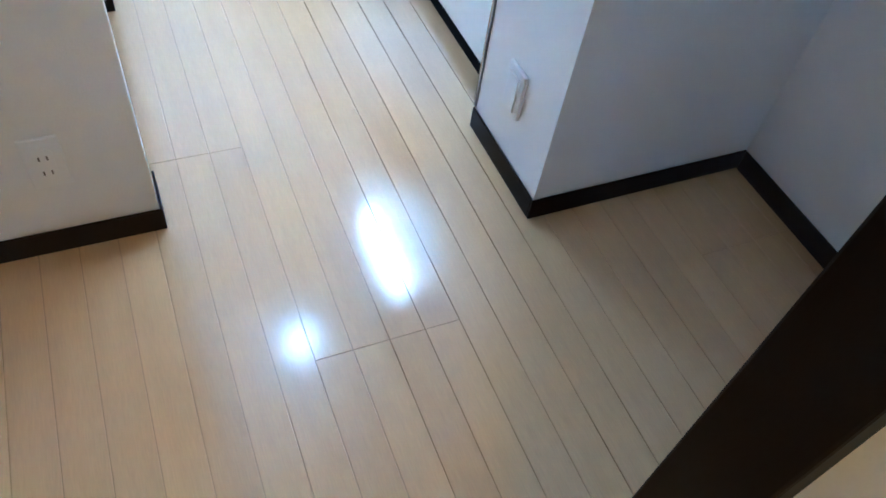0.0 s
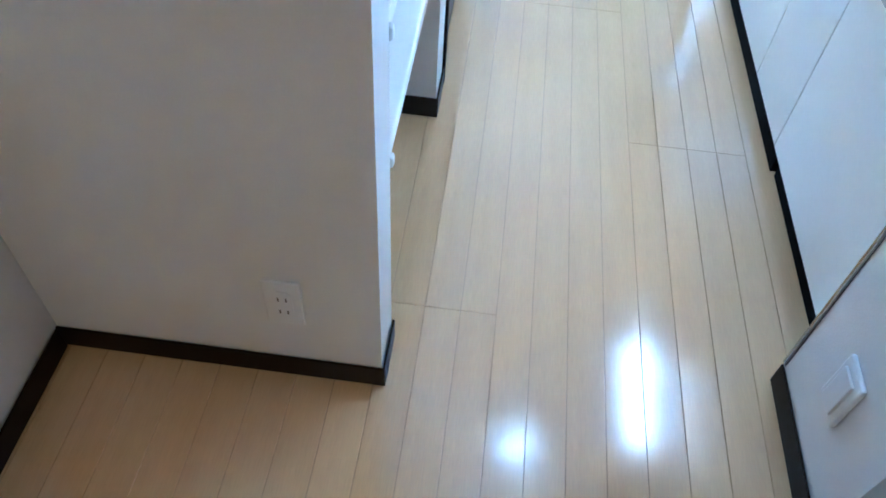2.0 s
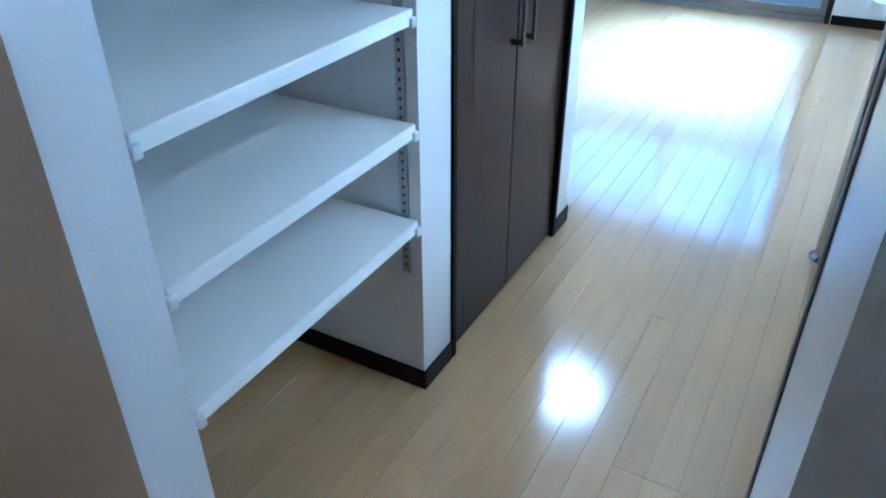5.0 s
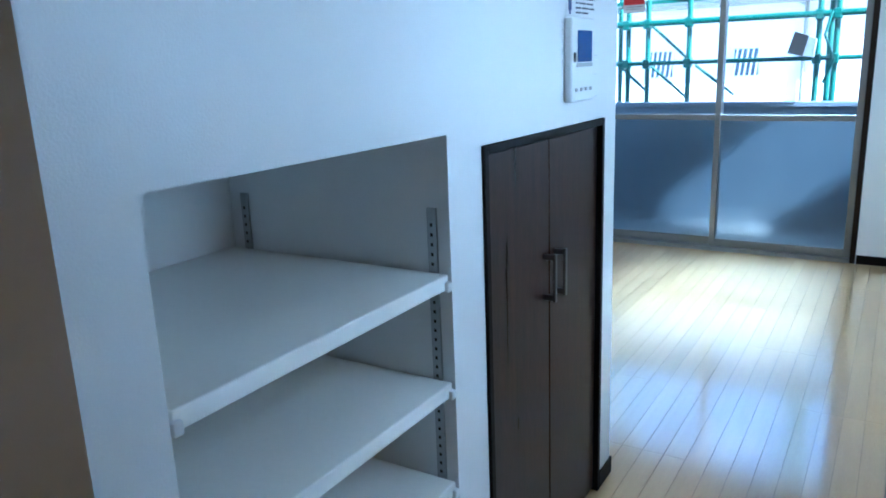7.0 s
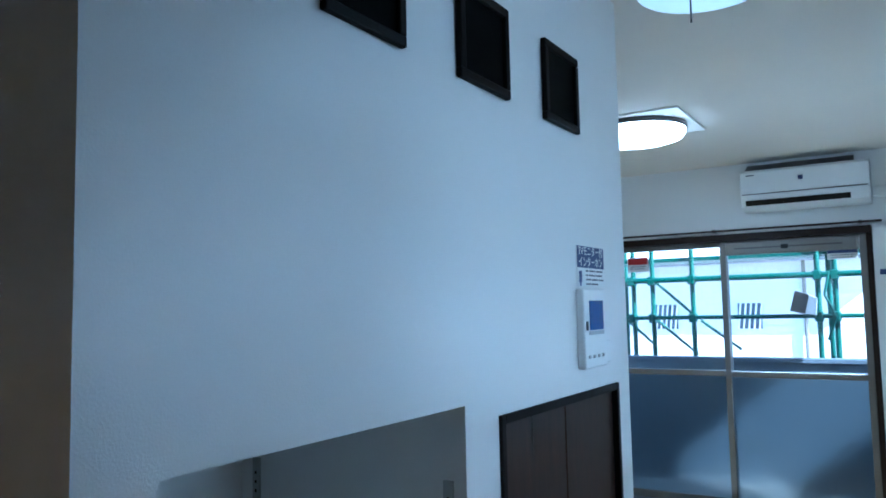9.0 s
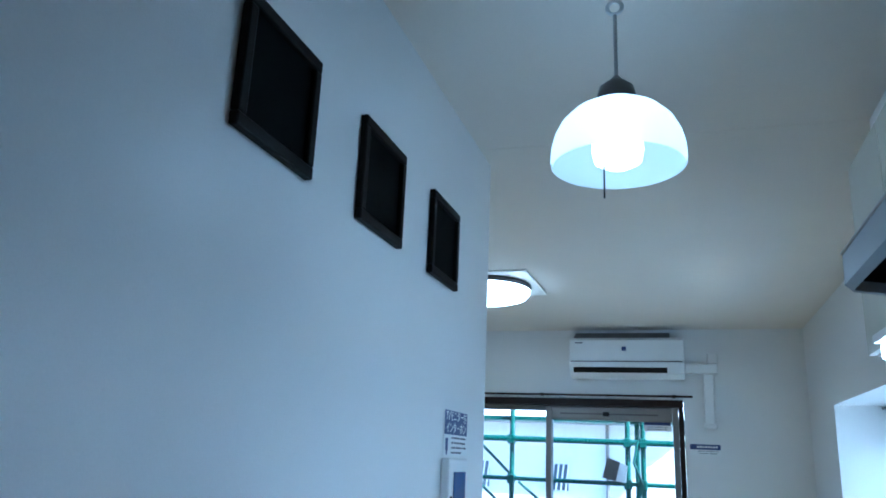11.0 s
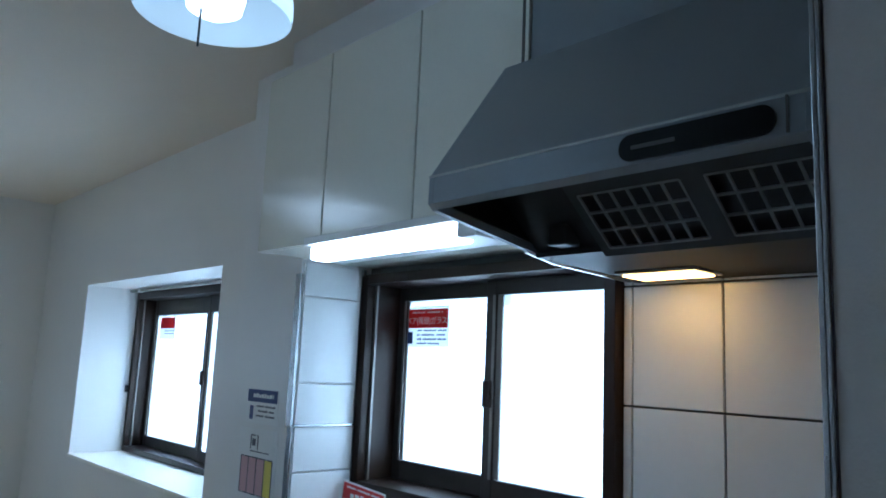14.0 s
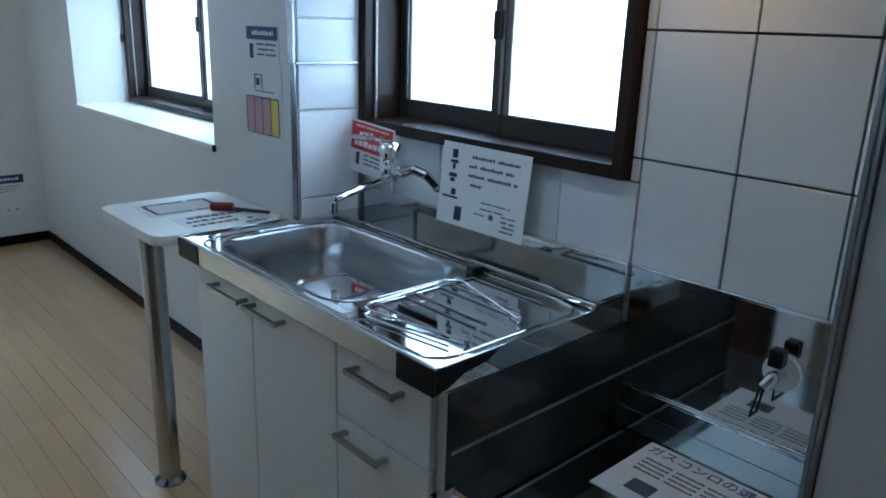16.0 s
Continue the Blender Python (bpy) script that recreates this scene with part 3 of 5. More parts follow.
bars(lb, at(0.002, 1.1042, 1.5255, EAST), [(-0.09, -0.07, 0.0, 0.03), (-0.085, -0.075, -0.018, 0.014)], NAVY, "figure_mark")

# ---- air conditioner ----
ac = thing("air_conditioner", (0.21, 4.5, 2.05), "white wall-mounted split air conditioner", "air conditioner")
AX0, AX1 = -0.172, 0.588
part("body", prism([(4.614, 2.330), (4.452, 2.330), (4.412, 2.308), (4.398, 2.165), (4.425, 2.085), (4.49, 2.058), (4.614, 2.058)], "x", AX0, AX1, bevel=0.006), PLASTIC, ac)
part("front_panel", prism([(4.406, 2.302), (4.3935, 2.172), (4.3925, 2.172), (4.404, 2.304)], "x", AX0 + 0.012, AX1 - 0.012), PLASTIC, ac)
part("flap", prism([(4.399, 2.148), (4.407, 2.124), (4.402, 2.124), (4.394, 2.148)], "x", AX0 + 0.02, AX1 - 0.10), PLASTIC, ac, "white louvre flap")
part("outlet_slot", prism([(4.408, 2.121), (4.424, 2.088), (4.4185, 2.086), (4.4025, 2.120)], "x", AX0 + 0.03, AX1 - 0.11), BLACK, ac, "dark air outlet")
part("intake_grille", prism([(4.475, 2.331), (4.606, 2.331), (4.606, 2.388)], "x", AX0 + 0.02, AX1 - 0.09), GUN, ac, "dark top intake grille")
part("side_cover", prism([(4.396, 2.146), (4.421, 2.082), (4.416, 2.080), (4.391, 2.145)], "x", AX1 - 0.105, AX1 - 0.004), PLASTIC, ac)
part("mark", box(AX0 + 0.04, AX0 + 0.09, 4.398, 4.4045, 2.284, 2.291), INK, ac, "small grey printed mark")
part("seam", box(AX0 + 0.012, AX1 - 0.012, 4.3935, 4.398, 2.157, 2.163), GUN, ac)
part("emblem", box(0.185, 0.213, 4.392, 4.397, 2.232, 2.26), NAVY, ac, "small dark square mark")
duct = thing("pipe_cover", (0.72, 4.58, 1.74), "white air-conditioner pipe cover down the wall", "pipe cover")
part("elbow", box(AX1 + 0.002, 0.800, 4.555, 4.613, 2.10, 2.165, bevel=0.008), PLASTIC, duct)
part("riser", box(0.735, 0.800, 4.557, 4.613, 2.166, 2.24, bevel=0.006), PLASTIC, duct)
part("cover", box(0.705, 0.770, 4.565, 4.613, 1.77, 2.098, bevel=0.008), PLASTIC, duct)
part("collar", box(0.695, 0.780, 4.560, 4.613, 1.738, 1.772, bevel=0.006), PLASTIC, duct)
ws = thing("wall_sign", (0.70, 4.614, 1.57), "small white wall sign with a navy heading", "sign")
part("sheet", box(0.600, 0.796, 4.6115, 4.613, 1.568, 1.640), PAPER, ws)
part("heading", box(0.602, 0.794, 4.6100, 4.6112, 1.604, 1.638), NAVY, ws)
bars(ws, at(0.70, 4.6112, 1.586, SOUTH), [(-0.05, 0.08, 0.008, 0.006), (-0.05, 0.07, -0.006, 0.006)])
bars(ws, at(0.70, 4.6098, 1.621, SOUTH), [(-0.07, 0.075, 0.0, 0.014)], PAPER)

low = thing("wall_sign", (1.10, 4.612, 0.33), "white wall sign with a dark navy heading low beside the window", "sign")
part("sheet", box(1.015, 1.240, 4.6115, 4.6128, 0.325, 0.444), PAPER, low)
part("heading", box(1.017, 1.238, 4.6100, 4.6112, 0.391, 0.442), NAVY, low)
bars(low, at(1.127, 4.6098, 0.417, SOUTH), [(-0.085, 0.085, 0.0, 0.018)], PAPER)
bars(low, at(1.127, 4.6112, 0.359, SOUTH), [(-0.05, 0.09, 0.014, 0.006), (-0.05, 0.08, -0.002, 0.006), (-0.05, 0.06, -0.018, 0.006)])
so3 = thing("wall_socket", (1.15, 4.612, 0.16), "white wall socket plate below a wall sign", "socket")
part("plate", box(1.095, 1.215, 4.6040, 4.6120, 0.190, 0.262, bevel=0.003), PLASTIC, so3)
for x in (1.125, 1.175):
    part("hole", box(x, x + 0.014, 4.6032, 4.6039, 0.222, 0.230), GUN, so3)

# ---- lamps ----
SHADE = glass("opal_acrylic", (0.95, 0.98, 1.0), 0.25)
on, ol = SHADE.node_tree.nodes, SHADE.node_tree.links
opal, opal_mix = on.new("ShaderNodeBsdfTranslucent"), on.new("ShaderNodeMixShader")
opal.inputs["Color"].default_value, opal_mix.inputs[0].default_value = (0.92, 0.97, 1.0, 1), 0.3
ol.new(opal.outputs[0], opal_mix.inputs[1]), ol.new(on["Principled BSDF"].outputs[0], opal_mix.inputs[2])
on["Principled BSDF"].inputs["Emission Color"].default_value = (0.80, 0.94, 1.0, 1)
on["Principled BSDF"].inputs["Emission Strength"].default_value = 0.20
ol.new(opal_mix.outputs[0], on["Material Output"].inputs["Surface"])
BULB = glow("lit_bulb", (0.90, 0.97, 1.0), BULB_E)
TUBE = glow("lit_tube", (0.90, 0.97, 1.0), TUBE_E)
DISC = glow("lit_ceiling_disc", (0.92, 0.97, 1.0), DISC_E)
HALO = glow("lit_hood_bulb", (1.0, 0.50, 0.12), HOOD_E)
px, py = 0.470, 0.482
pl = thing("pendant_lamp", (px, py, 1.9696), "lit pendant lamp with an opal white dome shade", "pendant lamp")
prof = [(0.119, 2.012), (0.120, 2.020), (0.119, 2.042), (0.113, 2.067), (0.101, 2.091), (0.081, 2.112), (0.055, 2.127), (0.030, 2.134)]
part("shade", lathe(prof + [(r - 0.003, z - 0.002) for r, z in prof[::-1]], px, py, 48), SHADE, pl, "opal white acrylic dome")
part("cap", lathe([(0.0, 2.127), (0.037, 2.129), (0.037, 2.144), (0.031, 2.166), (0.014, 2.180), (0.005, 2.190), (0.0, 2.190)], px, py, 28), GUN, pl, "grey lamp cap")
part("cord", rod((px, py, 2.188), (px, py, 2.322), 0.0035, 8), NICKEL, pl)
part("cord_loop", tube([(px + 0.014 * math.cos(a), py, 2.335 + 0.014 * math.sin(a)) for a in [i * math.pi / 6 for i in range(13)]], 0.004, 6), PLASTIC, pl)
part("cord", rod((px, py, 2.348), (px, py, 2.378), 0.0035, 8), NICKEL, pl)
part("ceiling_rose", lathe([(0.0, 2.376), (0.03, 2.378), (0.038, 2.39), (0.04, 2.408), (0.0, 2.408)], px, py, 28), PLASTIC, pl)
part("bulb", lathe([(0.0, 2.008), (0.024, 2.010), (0.042, 2.02), (0.046, 2.040), (0.044, 2.08), (0.040, 2.108), (0.022, 2.128), (0.0, 2.130)], px, py, 28), BULB, pl, "glowing lamp bulb")
part("pull_cord", rod((0.446, 0.475, 1.950), (0.446, 0.475, 2.02), 0.0018, 6), BLACK, pl)

lx, ly = -0.44, 3.05
cl = thing("ceiling_light", (lx, ly, 2.3172), "lit round ceiling light on a pale square plate", "ceiling light")
part("plate", box(lx - 0.29, lx + 0.29, ly - 0.29, ly + 0.29, 2.399, 2.408, bevel=0.003), WHITE, cl, "pale square ceiling plate")
part("base", lathe([(0.0, 2.399), (0.252, 2.399), (0.256, 2.386), (0.252, 2.373), (0.0, 2.373)], lx, ly, 48), GUN, cl)
part("diffuser", lathe([(0.249, 2.372), (0.247, 2.352), (0.227, 2.330), (0.183, 2.317), (0.10, 2.311), (0.0, 2.309)], lx, ly, 48), DISC, cl, "glowing opal diffuser")

# ---- kitchen ----
CX, CF = 0.826, 0.866     # counter lip, cabinet front
CY0, CY1, CT = 0.322, 1.272, 0.866
SEAM = 0.372   # joint between the sink cabinet and the stove stand
cab = thing("sink_cabinet", (1.1161, 0.7934, 0), "white sink base cabinet with two doors and two drawers", "kitchen cabinet")
part("body", boxes((CF + 0.02, 1.3975, CY0 + 0.012, CY1 - 0.004, 0.0502, 0.6758), (CF + 0.02, CF + 0.06, CY0 + 0.012, CY1 - 0.004, 0.6758, 0.811)), WHITE, cab)
part("plinth", box(CF + 0.004, 1.3975, CY0 + 0.014, CY1 - 0.006, 0.0, 0.0483), MATTEBLACK, cab, "black plinth")
def bow(parent, y0, y1, z):
    return part("handle", boxes((CF - 0.034, CF - 0.024, y0, y1, z - 0.006, z + 0.006), (CF - 0.026, CF + 0.001, y0 + 0.002, y0 + 0.014, z - 0.005, z + 0.005), (CF - 0.026, CF + 0.001, y1 - 0.014, y1 - 0.002, z - 0.005, z + 0.005), bevel=0.002), NICKEL, parent, "satin metal bow handle")
for y0, y1, z0, z1, h0, h1, hz in ((1.027, 1.318, 0.054, 0.808, 1.04, 1.20, 0.765), (0.670, 1.023, 0.054, 0.808, 0.865, 1.015, 0.765), (SEAM + 0.002, 0.666, 0.628, 0.808, 0.445, 0.60, 0.758), (SEAM + 0.002, 0.666, 0.054, 0.624, 0.492, 0.64, 0.595)):
    d = part("door" if z0 < 0.1 and y0 > 0.6 else "drawer", box(CF, CF + 0.019, y0, y1, z0, z1, bevel=0.002), WHITE, cab)
    bow(d, h0, h1, hz)
part("gap", box(CF + 0.006, CF + 0.018, SEAM - 0.0025, SEAM + 0.0025, 0.054, 0.579), MATTEBLACK, cab, "dark joint beside the stove stand")

ct = thing("sink_counter", (1.1161, 0.7934, 0.811), "stainless steel counter with a large sink and drainer", "sink counter")
SX0, SX1, SY0, SY1 = 0.868, 1.245, 0.655, 1.235
bm = bmesh.new()
hole = rounded(SX0, SX1, SY0, SY1, 0.09, 6)
outer = [(CX, CY0), (1.388, CY0), (1.388, CY1), (1.146, CY1), (1.146, 1.326), (CX, 1.326)]
vo = [bm.verts.new((x, y, CT)) for x, y in outer]
vi = [bm.verts.new((x, y, CT)) for x, y in hole]
eo = [bm.edges.new((vo[i], vo[(i + 1) % 6])) for i in range(6)]
ei = [bm.edges.new((vi[i], vi[(i + 1) % len(vi)])) for i in range(len(vi))]
bmesh.ops.triangle_fill(bm, edges=eo + ei, use_beauty=True)
for f in [f for f in bm.faces if SX0 + 0.05 < f.calc_center_median().x < SX1 - 0.05 and SY0 + 0.05 < f.calc_center_median().y < SY1 - 0.05 and all(v in vi for v in f.verts)]:
    bm.faces.remove(f)
part("worktop", bm, POLISHED, ct, "polished stainless worktop")
part("front_edge", box(CX, CX + 0.009, CY0, 1.326, 0.8158, CT + 0.004, bevel=0.003), LIPSTEEL, ct, "satin steel front edge")
part("side_edge", box(CX + 0.010, 1.3878, CY0, CY0 + 0.006, 0.8158, CT + 0.003, bevel=0.0015), POLISHED, ct)
part("side_edge", box(CX + 0.010, 1.146, 1.320, 1.326, 0.8158, CT + 0.003, bevel=0.0015), POLISHED, ct)
part("drip_bead", tube([(x, y, CT) for x, y in rounded(CX + 0.020, 1.258, CY0 + 0.022, 1.262, 0.055, 6)] + [(1.258, 1.207, CT)], 0.0032, 8), POLISHED, ct, "pressed steel drip bead")
bm = bmesh.new()
loops = []
for inset, z, r in ((0, CT, 0.09), (0.006, CT - 0.008, 0.088), (0.012, CT - 0.10, 0.085), (0.022, CT - 0.165, 0.08), (0.055, CT - 0.182, 0.06), (0.14, CT - 0.186, 0.025)):
    loops.append([bm.verts.new((x, y, z)) for x, y in rounded(SX0 + inset, SX1 - inset, SY0 + inset, SY1 - inset, r, 6)])
for a, b in zip(loops, loops[1:]):
    for i in range(len(a)):
        f = bm.faces.new((a[i], a[(i + 1) % len(a)], b[(i + 1) % len(a)], b[i]))
        f.smooth = True
bm.faces.new(loops[-1])
part("basin", bm, STEEL, ct, "deep brushed steel basin")
part("rim", tube([(x, y, CT + 0.001) for x, y in rounded(SX0, SX1, SY0, SY1, 0.09, 6)] + [(SX1, SY1 - 0.09, CT + 0.001)], 0.0022, 6), STEEL, ct)
part("drain", lathe([(0.0, CT - 0.180), (0.0483, CT - 0.180), (0.054, CT - 0.183), (0.0579, CT - 0.186)], 1.0676, 1.0408, 28), CHROME, ct, "chrome drain strainer")
part("ledge", box(1.2665, 1.3878, CY0, CY1, CT, CT + 0.018, bevel=0.006), POLISHED, ct)
part("backsplash", box(1.3703, 1.3898, CY0, CY1, CT + 0.008, 0.9475, bevel=0.003), POLISHED, ct, "stainless upstand")
part("upstand_edge", rod((1.3725, CY0 + 0.002, 0.948), (1.3725, CY1 - 0.002, 0.948), 0.003, 8), CHROME, ct, "bright upstand edge")
for x0, x1 in ((0.94, 1.01), (1.04, 1.11), (1.14, 1.21)):
    part("drainer_rib", tube([(x0, 0.4127, CT + 0.002), (x0, 0.6221, CT + 0.002), (x1, 0.6221, CT + 0.002), (x1, 0.4127, CT + 0.002)], 0.0025, 6), STEEL, ct)
part("corner_guard", box(CX - 0.003, CX - 0.0005, CY0 + 0.0, CY0 + 0.10, 0.8168, CT + 0.001), BLACK, ct, "dark protective corner film")
part("corner_guard", box(CX - 0.003, CX - 0.0005, 1.216, 1.326, 0.8168, CT + 0.001), BLACK, ct, "dark protective corner film")

part("corner_guard", prism([(CX, 0.820), (CX, CT + 0.001), (CX + 0.150, CT - 0.002), (CX + 0.125, CT - 0.016), (CX + 0.070, CT - 0.022), (CX + 0.030, CT - 0.040)], "y", CY0 - 0.0022, CY0 - 0.0008), BLACK, ct, "torn dark protective film")

rack = thing("sink_rack", (1.02, 0.50, CT), "bent chrome wire rack lying on the drainer", "dish rack")
part("wire", tube([(0.945, 0.368, CT + 0.006), (0.897, 0.595, CT + 0.006), (0.902, 0.615, CT + 0.006), (0.918, 0.627, CT + 0.006), (1.140, 0.636, CT + 0.006), (1.160, 0.628, CT + 0.006), (1.166, 0.606, CT + 0.006), (1.098, 0.379, CT + 0.006)], 0.0026, 6), CHROME, rack)
part("wire", tube([(0.905, 0.374, CT + 0.005), (0.874, 0.572, CT + 0.005), (0.880, 0.588, CT + 0.005), (0.900, 0.596, CT + 0.005)], 0.0022, 6), CHROME, rack)
for x, y in ((0.945, 0.368), (1.098, 0.379)):
    part("foot", lathe([(0.0, CT + 0.001), (0.006, CT + 0.001), (0.006, CT + 0.012), (0.0, CT + 0.013)], x, y, 12), CHROME, rack)
hold = thing("sponge_holder", (1.215, 0.735, CT), "clear plastic holder on the sink rim", "holder")
part("plate", prism(rounded(0.650, 0.800, CT - 0.045, CT + 0.018, 0.012, 4), "x", 1.228, 1.231), CLEARPLASTIC, hold)
part("clip", box(1.226, 1.262, 0.640, 0.662, CT + 0.001, CT + 0.016, bevel=0.003), BLACK, hold, "dark clip")
tray = thing("sink_tray", (0.94, 0.735, CT), "small polished steel tray set into the sink's corner", "sink tray")
part("plate", prism(rounded(0.874, 1.002, 0.600, 0.838, 0.022, 5), "z", CT - 0.006, CT - 0.003), MIRRORSTEEL, tray)
part("rim", tube([(x, y, CT - 0.002) for x, y in rounded(0.874, 1.002, 0.600, 0.838, 0.022, 5)], 0.0022, 6), CHROME, tray)
part("strainer", lathe([(0.0, CT - 0.135), (0.038, CT - 0.135), (0.043, CT - 0.132), (0.043, CT - 0.178), (0.0, CT - 0.180)], 1.045, 0.93, 28), CHROME, ct, "upright chrome strainer")

# tap
tap = thing("kitchen_tap", (1.36, 0.98, 0.98), "chrome wall-mounted mixer tap with a long spout", "tap")
part("flange", rod((1.391, 0.895, 1.005), (1.378, 0.895, 1.005), 0.027, 20), CHROME, tap)
part("inlet", tube([(1.378, 0.895, 1.005), (1.350, 0.905, 1.010), (1.335, 0.935, 1.040), (1.318, 0.965, 1.052), (1.305, 0.995, 1.040), (1.297, 1.03, 1.040)], 0.013, 10), CHROME, tap)
part("valve_body", lathe([(0.0, 1.012), (0.020, 1.014), (0.029, 1.022), (0.029, 1.055), (0.024, 1.062), (0.028, 1.068), (0.028, 1.112), (0.016, 1.118), (0.0, 1.119)], 1.295, 1.035, 24), CHROME, tap)
part("lever", tube([(1.295, 1.035, 1.118), (1.270, 1.065, 1.124), (1.225, 1.115, 1.128)], 0.0055, 8), CHROME, tap)
part("spout", tube([(1.295, 1.035, 1.022), (1.26, 1.03, 1.018), (1.085, 0.985, 1.000), (1.078, 0.983, 0.992), (1.078, 0.983, 0.965)], 0.0095, 10), CHROME, tap)

# stove shelf: low steel-lined recess
sv = thing("stove_stand", (1.1161, -0.006, 0), "low stove stand lined with polished stainless steel", "stove stand")
part("body", box(CF + 0.005, 1.383, -0.2914, CY0 - 0.002, 0.0502, 0.6034), WHITE, sv)
part("plinth", box(CF + 0.012, 1.383, -0.2914, CY0 - 0.002, 0, 0.0483), MATTEBLACK, sv)
part("door", box(CF, CF + 0.0035, QY1 + 0.010, SEAM - 0.002, 0.0541, 0.5793, bevel=0.001), WHITE, sv)
part("top", box(CF + 0.011, 1.383, -0.2972, CY0 - 0.002, 0.6044, 0.6227, bevel=0.003), MIRRORSTEEL, sv, "polished steel top")
# the dark colour replaces what polished steel would mirror here
part("side_panel", box(CX + 0.03, 1.383, CY0 - 0.006, CY0 - 0.002, 0.6237, 0.8158), DARKSTEEL, sv, "steel side with dark reflections put into its colour")
part("side_rail", box(CX + 0.035, 1.383, CY0 - 0.012, CY0 - 0.0065, 0.6971, 0.7048), STEEL, sv)
part("back_panel", box(1.3762, 1.382, -0.2972, CY0 - 0.008, 0.6237, 0.9446), MIRRORSTEEL, sv)
part("rail", box(1.3665, 1.3757, -0.2972, CY0 - 0.012, 0.6745, 0.6815, bevel=0.002), CHROME, sv)
part("rail", box(1.3665, 1.382, -0.2972, CY0 - 0.012, 0.9446, 0.9520, bevel=0.002), CHROME, sv)
part("handle", boxes((CF - 0.034, CF - 0.024, 0.165, 0.315, 0.570, 0.582), (CF - 0.026, CF + 0.001, 0.167, 0.179, 0.571, 0.581), (CF - 0.026, CF + 0.001, 0.301, 0.313, 0.571, 0.581), bevel=0.002), NICKEL, sv, "satin metal bow handle")
gas = thing("gas_valve", (1.3587, -0.025, 0.8496), "small chrome gas tap with a black knob and cord", "gas tap")
part("flange", rod((1.376, -0.025, 0.8303), (1.3665, -0.025, 0.8303), 0.035, 20), PLASTIC, gas)
part("valve", tube([(1.3665, -0.025, 0.8303), (1.3344, -0.025, 0.8323), (1.3247, -0.0155, 0.811)], 0.012, 10), CHROME, gas)
part("knob", box(1.3315, 1.3587, -0.0364, -0.0098, 0.8496, 0.8834, bevel=0.004), BLACK, gas)
part("cord", tube([(1.3247, -0.0155, 0.811), (1.3218, -0.0107, 0.7627), (1.3296, 0.0036, 0.7434), (1.3393, -0.0012, 0.7917), (1.3441, -0.0155, 0.8303)], 0.0025, 6), BLACK, gas)

# metal corner trim on the partition
tr = thing("corner_trim", (QX, QY1, 0.06), "brushed metal corner trim on the partition edge", "trim", kind="structure")
part("strip", box(QX - 0.004, QX + 0.022, QY1 + 0.001, QY1 + 0.007, 0.062, H - 0.003, bevel=0.001), STEEL, tr)
part("strip", box(QX - 0.0035, QX - 0.0010, QY1 - 0.004, QY1 + 0.0005, 0.062, H - 0.003, bevel=0.0008), NICKEL, tr)
part("joint", box(QX - 0.0016, QX - 0.0006, QY1 - 0.0065, QY1 - 0.0042, 0.062, H - 0.003), INK, tr, "dark trim joint")
tp = thing("corner_trim", (PX, PY, 0.88), "brushed metal corner trim on the pier edge", "trim", kind="structure")
part("strip", box(PX - 0.006, PX - 0.001, PY - 0.012, PY + 0.010, 0.875, 1.735, bevel=0.001), STEEL, tp)
part("strip", box(1.362, 1.374, PY - 0.014, PY - 0.002, 0.875, 1.772, bevel=0.001), STEEL, tp)

# ---- side table on the pier ----
tb = thing("side_table", (0.9608, 1.488, 0), "white side counter on a steel leg beside the sink", "table")
part("tabletop", prism(rounded(0.765, PX - 0.004, 1.330, 1.752, 0.045, 6), "z", 0.845, 0.871), WHITE, tb, "white laminate top with rounded corners")
part("leg", rod((0.847, 1.573, 0.012), (0.847, 1.573, 0.8445), 0.033, 28), STEEL, tb, "brushed steel leg")
part("foot", lathe([(0.0, 0.0), (0.0483, 0.0), (0.0483, 0.0058), (0.0347, 0.0135), (0.0347, 0.0193), (0.0, 0.0193)], 0.847, 1.573, 28), STEEL, tb)
sheet1 = thing("paper_sheet", (0.9511, 1.6118, 0.8718), "printed floor-plan sheet lying on the side counter", "paper")
part("sheet", box(0.8443, 1.087, 1.5356, 1.6879, 0.8714, 0.872), PAPER, sheet1)
bars(sheet1, Matrix.Translation((0.9608, 1.6118, 0.8721)), [(-0.10, 0.10, 0.06, 0.012), (-0.10, -0.09, 0.0, 0.12), (0.09, 0.10, 0.0, 0.12), (-0.1, 0.1, -0.06, 0.01)])
sheet2 = thing("paper_sheet", (0.9996, 1.4024, 0.8718), "printed leaflet lying on the side counter", "paper")
part("sheet", box(0.8735, 1.1161, 1.3168, 1.488, 0.8714, 0.872), PAPER, sheet2)
bars(sheet2, Matrix.Translation((0.9899, 1.4024, 0.8721)), [(-0.1, 0.1, 0.06, 0.02), (-0.1, 0.05, 0.02, 0.02), (-0.1, 0.08, -0.02, 0.02), (0.02, 0.1, -0.06, 0.02)])
pen = thing("glue_stick", (1.0676, 1.4405, 0.8738), "dark red plastic tool with a grey tip on the counter", "tool")
part("grip", tube([(1.0093, 1.5166, 0.8854), (1.0578, 1.4738, 0.8854)], 0.013, 10), REDPLASTIC, pen)
part("tip", tube([(1.0578, 1.4738, 0.8805), (1.1258, 1.3834, 0.8776)], 0.005, 8), GUN, pen)

